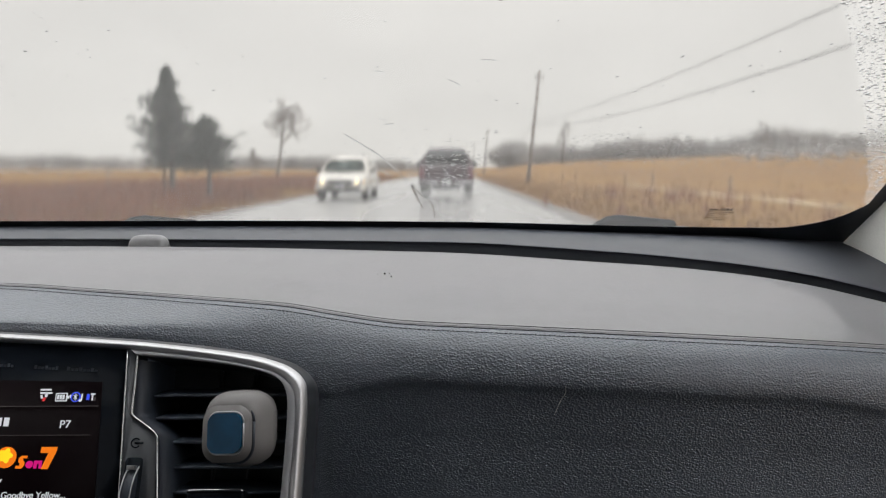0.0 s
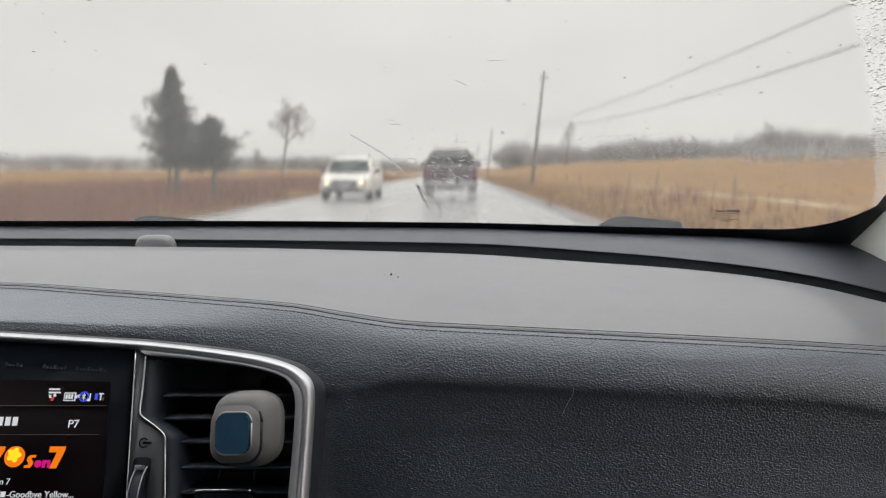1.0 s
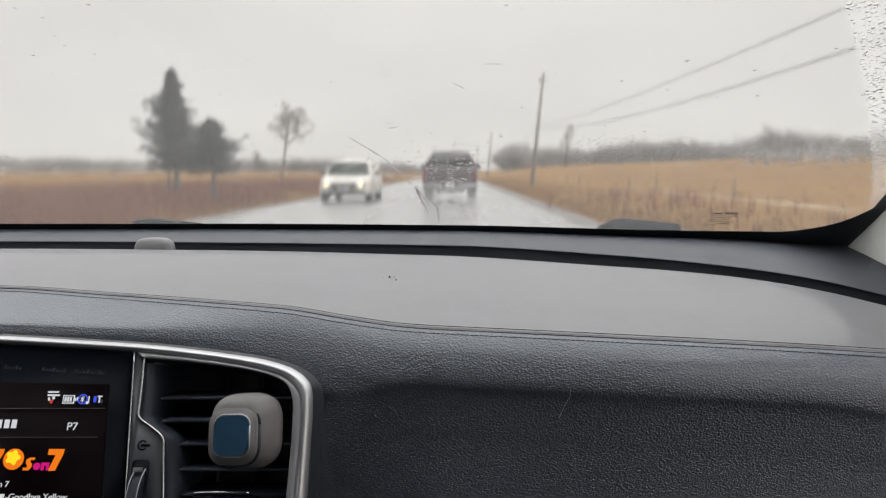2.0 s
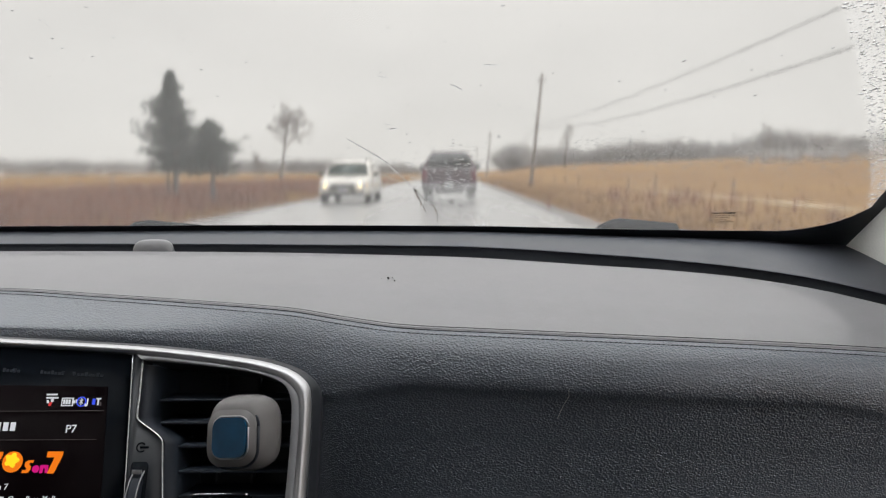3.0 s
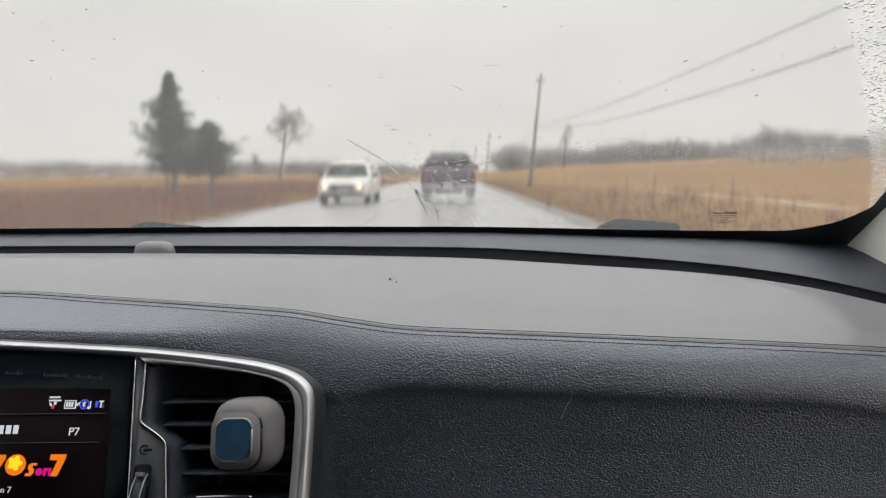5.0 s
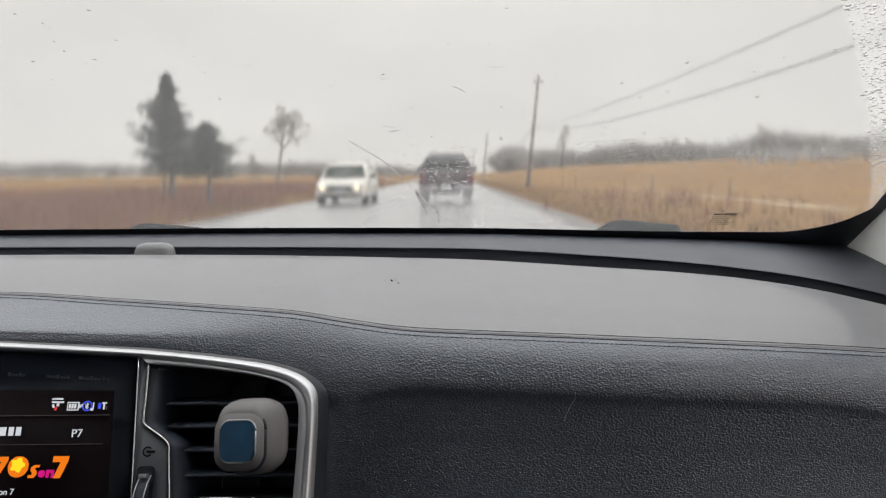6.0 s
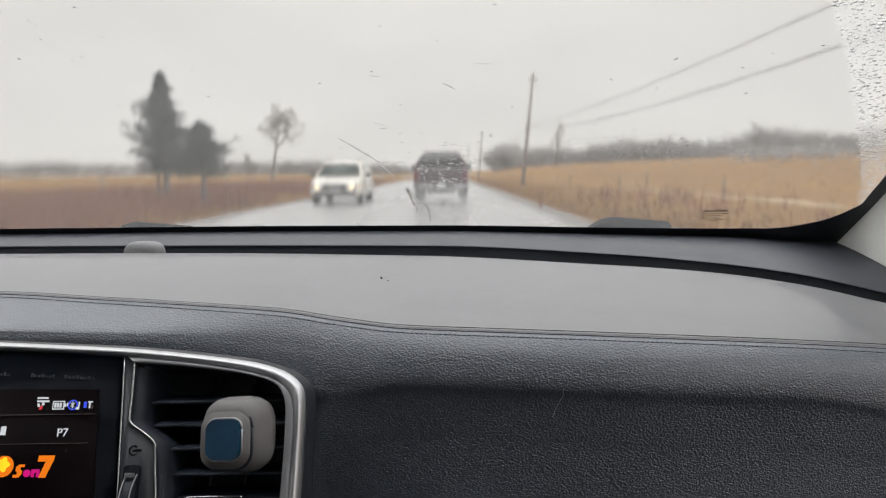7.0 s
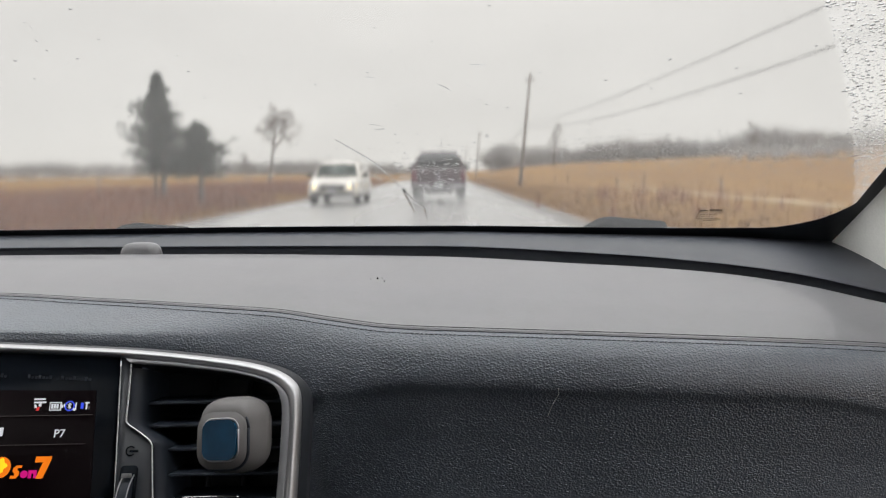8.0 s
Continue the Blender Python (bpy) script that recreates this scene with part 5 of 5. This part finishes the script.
    shape([(-97.6, -26.4), (-93.8, -26.4), (-94.1, -28.2), (-96.8, -28.2), (-96.8, -29.8), (-95.4, -30.7), (-95.4, -33.2), (-97.2, -35.4), (-101.4, -35.4), (-101.2, -33.4), (-98.7, -33.4), (-98.5, -31.9), (-99.9, -30.6), (-99.7, -28.0)], SCREEN_ORANGE)
    ringed(-91.6, -32.6, 2.6, SCREEN_PINK, 16)
    shape([(-88.4, -35.4), (-88.4, -29.9), (-82.8, -29.9), (-82.4, -35.4), (-84.5, -35.4), (-84.7, -32.2), (-86.2, -32.2), (-86.4, -35.4)], SCREEN_PINK)
    shape([(-84.6, -20.4), (-73.2, -20.4), (-73.5, -23.6), (-78.0, -35.8), (-82.8, -35.8), (-79.0, -24.6), (-84.8, -24.6)], SCREEN_ORANGE)
    # text lines
    word("on 7", -120.5, -46.8, 6.0, SCREEN_WHITE)
    for x0, x1 in ((-122.0, -119.0), (-118.2, -115.2), (-114.4, -111.4)):       # performer's name
        bar(x0, x1, -55.4, -51.6, SCREEN_WHITE)
    word("-Goodbye Yellow...", -110.4, -55.6, 6.2, SCREEN_WHITE)
    # dim touch-button captions above the picture
    for x0, x1, n in ((-130, -116, 5), (-101, -82, 7), (-76, -52, 8)):
        step = (x1 - x0) / n
        bm = bmesh.new()
        for k in range(n):
            a, drop = x0 + step * k, 0.06 * (x0 + step * k + 130)
            box(a * 0.001, (a + step * 0.7) * 0.001, 0.0016, 0.0021, (38.4 - drop) * 0.001, (40.2 + (k % 3 == 0) - drop) * 0.001, bm=bm)
        part("button_caption", bm, BLACK_PLASTIC, console, "dim unlit caption", smooth=False)


build_display()


def build_freshener():
    """A clip-on air freshener: rounded body, raised face, gel window."""
    m = STACK @ Matrix.Translation((0.0638, 0.0, -0.0070)) @ Matrix.Rotation(radians(-14), 4, "Z") @ Matrix.Rotation(radians(6), 4, "X") @ Matrix.Scale(0.93, 4)
    t = thing("air_freshener", "grey rounded air freshener with blue gel, clipped to the vent", "air freshener", at=m)

    def pillow(half_w, half_h, y0, y1, power, crown, n=40, rows=10, dz=0.0, dx=0.0):
        out = []
        for k in range(rows + 1):
            s = k / rows
            a = s * math.pi / 2
            fall = math.cos(a) ** 0.32 if s < 1 else 0.0
            y = y0 + (y1 - y0) * math.sin(a) ** 0.9
            ring = []
            for j in range(n + 1):
                b = 2 * math.pi * j / n
                c, d_ = math.cos(b), math.sin(b)
                ring.append((dx + half_w * fall * math.copysign(abs(c) ** power, c), y, dz + half_h * fall * math.copysign(abs(d_) ** power, d_)))
            out.append(ring)
        return out
    back = [[(x * 0.55, 0.012, z * 0.55) for x, y, z in pillow(0.0252, 0.0290, 0, 1, 0.62, 0)[0]]] + [[(x * 0.93, 0.006, z * 0.93) for x, y, z in pillow(0.0252, 0.0290, 0, 1, 0.62, 0)[0]]] + pillow(0.0252, 0.0290, -0.004, -0.030, 0.62, 0)
    part("body", grid(back), FRESH_GREY, t, "matt grey moulded body")
    face = part("face", prism(rounded(-0.0192, 0.0200, -0.0238, 0.0178, 0.0125, 7)[::-1], -0.0312, -0.016, 0.0024, 3), FRESH_GREY, t, "raised grey face plate")
    part("face_groove", tube([(x, -0.0262, z) for x, z in rounded(-0.0198, 0.0206, -0.0244, 0.0184, 0.0130, 7)] + [(0.0206, -0.0262, 0.0054)], 0.0013, 6), BLACK_PLASTIC, face)
    part("gel_window", prism(rounded(-0.0137, 0.0142, -0.0172, 0.0120, 0.0075, 6)[::-1], -0.0336, -0.029, 0.0024, 4), GEL_BLUE, face, "glossy dark blue gel window", smooth=False)
    # rim is bright satin to imitate the highlight along the gel's edge
    part("window_rim", tube([(x, -0.0310, z) for x, z in rounded(-0.0145, 0.0150, -0.0180, 0.0128, 0.0080, 6)] + [(0.0150, -0.0310, 0.0048)], 0.0008, 6), SATIN, face, "thin rim in bright satin for the gel edge highlight")
    clip = part("clip", box(-0.004, 0.004, 0.008, 0.034, -0.004, 0.004, 0.001), BLACK_PLASTIC, t)
    part("clip_prong", box(-0.0035, 0.0035, 0.02, 0.040, 0.004, 0.006, 0.0005), BLACK_PLASTIC, clip)


build_freshener()


# ---- wipers at rest ----
def build_wiper(x, y, z, length, label):
    t = thing("wiper", label, "wiper", "windscreen wipers", Matrix.Translation((x, y, EYE + z)))
    rows = []
    for k in range(9):
        s = k / 8
        px = -0.066 + 0.140 * s
        h = 0.025 * min(1, s / 0.3) ** 0.8 * (1 - 0.55 * max(0, s - 0.3)) + 0.002
        rows.append([(px, -0.018, -0.03), (px, -0.016, h * 0.7), (px, -0.006, h), (px, 0.010, h), (px, 0.022, h * 0.6), (px, 0.024, -0.03)])
    part("pivot_cap", grid(rows), WIPER_GREY, t, "dark grey plastic pivot cap")
    part("nut", disc((0.028, 0.002, 0.006), (0, 0, 1), 0.011, 0.016, 6, 0.001), CAR_TRIM, t)
    dy = (smooth_curve(GLASS_FOOT, x + length)[0] - smooth_curve(GLASS_FOOT, x)[0])
    part("arm", tube([(0.0, 0.0, 0.006), (length * 0.3, dy * 0.3 + 0.004, 0.000), (length * 0.7, dy * 0.7, -0.006)], [0.010, 0.008, 0.006], 8), CAR_TRIM, t)
    blade = part("blade", box(0.02, length, -0.012, 0.004, -0.022, -0.010, 0.003), RUBBER, t)
    for v in blade.data.vertices:
        v.co.y += dy * v.co.x / length
        v.co.z -= 0.004 * v.co.x / length
    return t


build_wiper(-0.490, 1.165, -0.1195, 0.62, "dark wiper arm resting at the windscreen foot")
build_wiper(0.310, 1.105, -0.1155, 0.30, "dark wiper arm resting at the windscreen foot")


# ---- small traces ----
streak([(-0.120, 0.266), (-0.095, 0.236), (-0.072, 0.205), (-0.037, 0.135)], 0.0011, "thin slanting water streak on the glass")
streak([(-0.037, 0.136), (-0.030, 0.10), (-0.021, 0.057)], 0.0018, "thin slanting water streak on the glass")
streak([(-0.036, 0.133), (-0.022, 0.10), (-0.007, 0.075), (-0.003, 0.027)], 0.0018, "thin slanting water streak on the glass")


def trace(name, pts, radius, material, label, category):
    tagged(mesh_object(name, tube(pts, radius, 6), material), label, category)

HAIR = surface("pale_fibre", (0.55, 0.53, 0.5), 0.6, vary=0.1)
CRUMB = surface("dark_crumb", (0.015, 0.013, 0.012), 0.8, vary=0.3)


def on_pad(x, share):
    """A place on the padded top between its back edge (0) and the seam (1)."""
    yb, zb = smooth_curve(PAD_BACK, x)
    ys, zs = smooth_curve(PAD_SEAM, x)
    return up((x, yb + (ys - yb) * share, zb + (zs - zb) * share + 0.006 * math.sin(math.pi * share)))


for x, share, size in ((-0.0565, 0.52, 0.0026), (-0.0485, 0.55, 0.0017), (-0.052, 0.505, 0.0011), (-0.064, 0.53, 0.0010)):
    bm = bmesh.new()
    bmesh.ops.create_icosphere(bm, subdivisions=1, radius=size * 0.5)
    for v in bm.verts:
        v.co = v.co * (1 + 0.3 * noise.noise(v.co * 900)) + on_pad(x, share) + Vector((0, 0, size * 0.3))
    tagged(mesh_object("crumb", bm, CRUMB), "tiny dark crumb lying on the padded top", "crumb", "crumbs on the dashboard")


def on_front(x, z):
    """A place on the rolled front, z from the eye level."""
    sec = pad_section(x)[SEAM_AT:]
    a, b = next((p, q) for p, q in zip(sec, sec[1:]) if p.z >= EYE + z > q.z)
    return a.lerp(b, (a.z - EYE - z) / (a.z - b.z)) + Vector((0, -0.0006, 0))


trace("fibre", spline([on_front(0.1040, -0.1800), on_front(0.1042, -0.1868), on_front(0.1005, -0.1945), on_front(0.0965, -0.2060)], 6), 0.00022, HAIR, "fine pale fibre clinging to the dashboard front", "fibre")


rng = random.Random(31)
for k in range(13):          # short smears that the wiper left
    x, s = rng.uniform(-0.10, 0.06), rng.uniform(0.10, 0.42)
    dx, ds = rng.uniform(0.006, 0.020), rng.uniform(-0.016, 0.003)
    streak([(x, s), (x + dx * 0.5, s + ds * 0.4), (x + dx, s + ds)], rng.uniform(0.0004, 0.0008), "short slanting water smear on the glass")

for ob in list(scene.objects):      # the whole cabin stands on the tilted body
    if ob not in OUTSIDE and ob.parent is None:
        ob.matrix_basis = NOSE_UP @ ob.matrix_basis
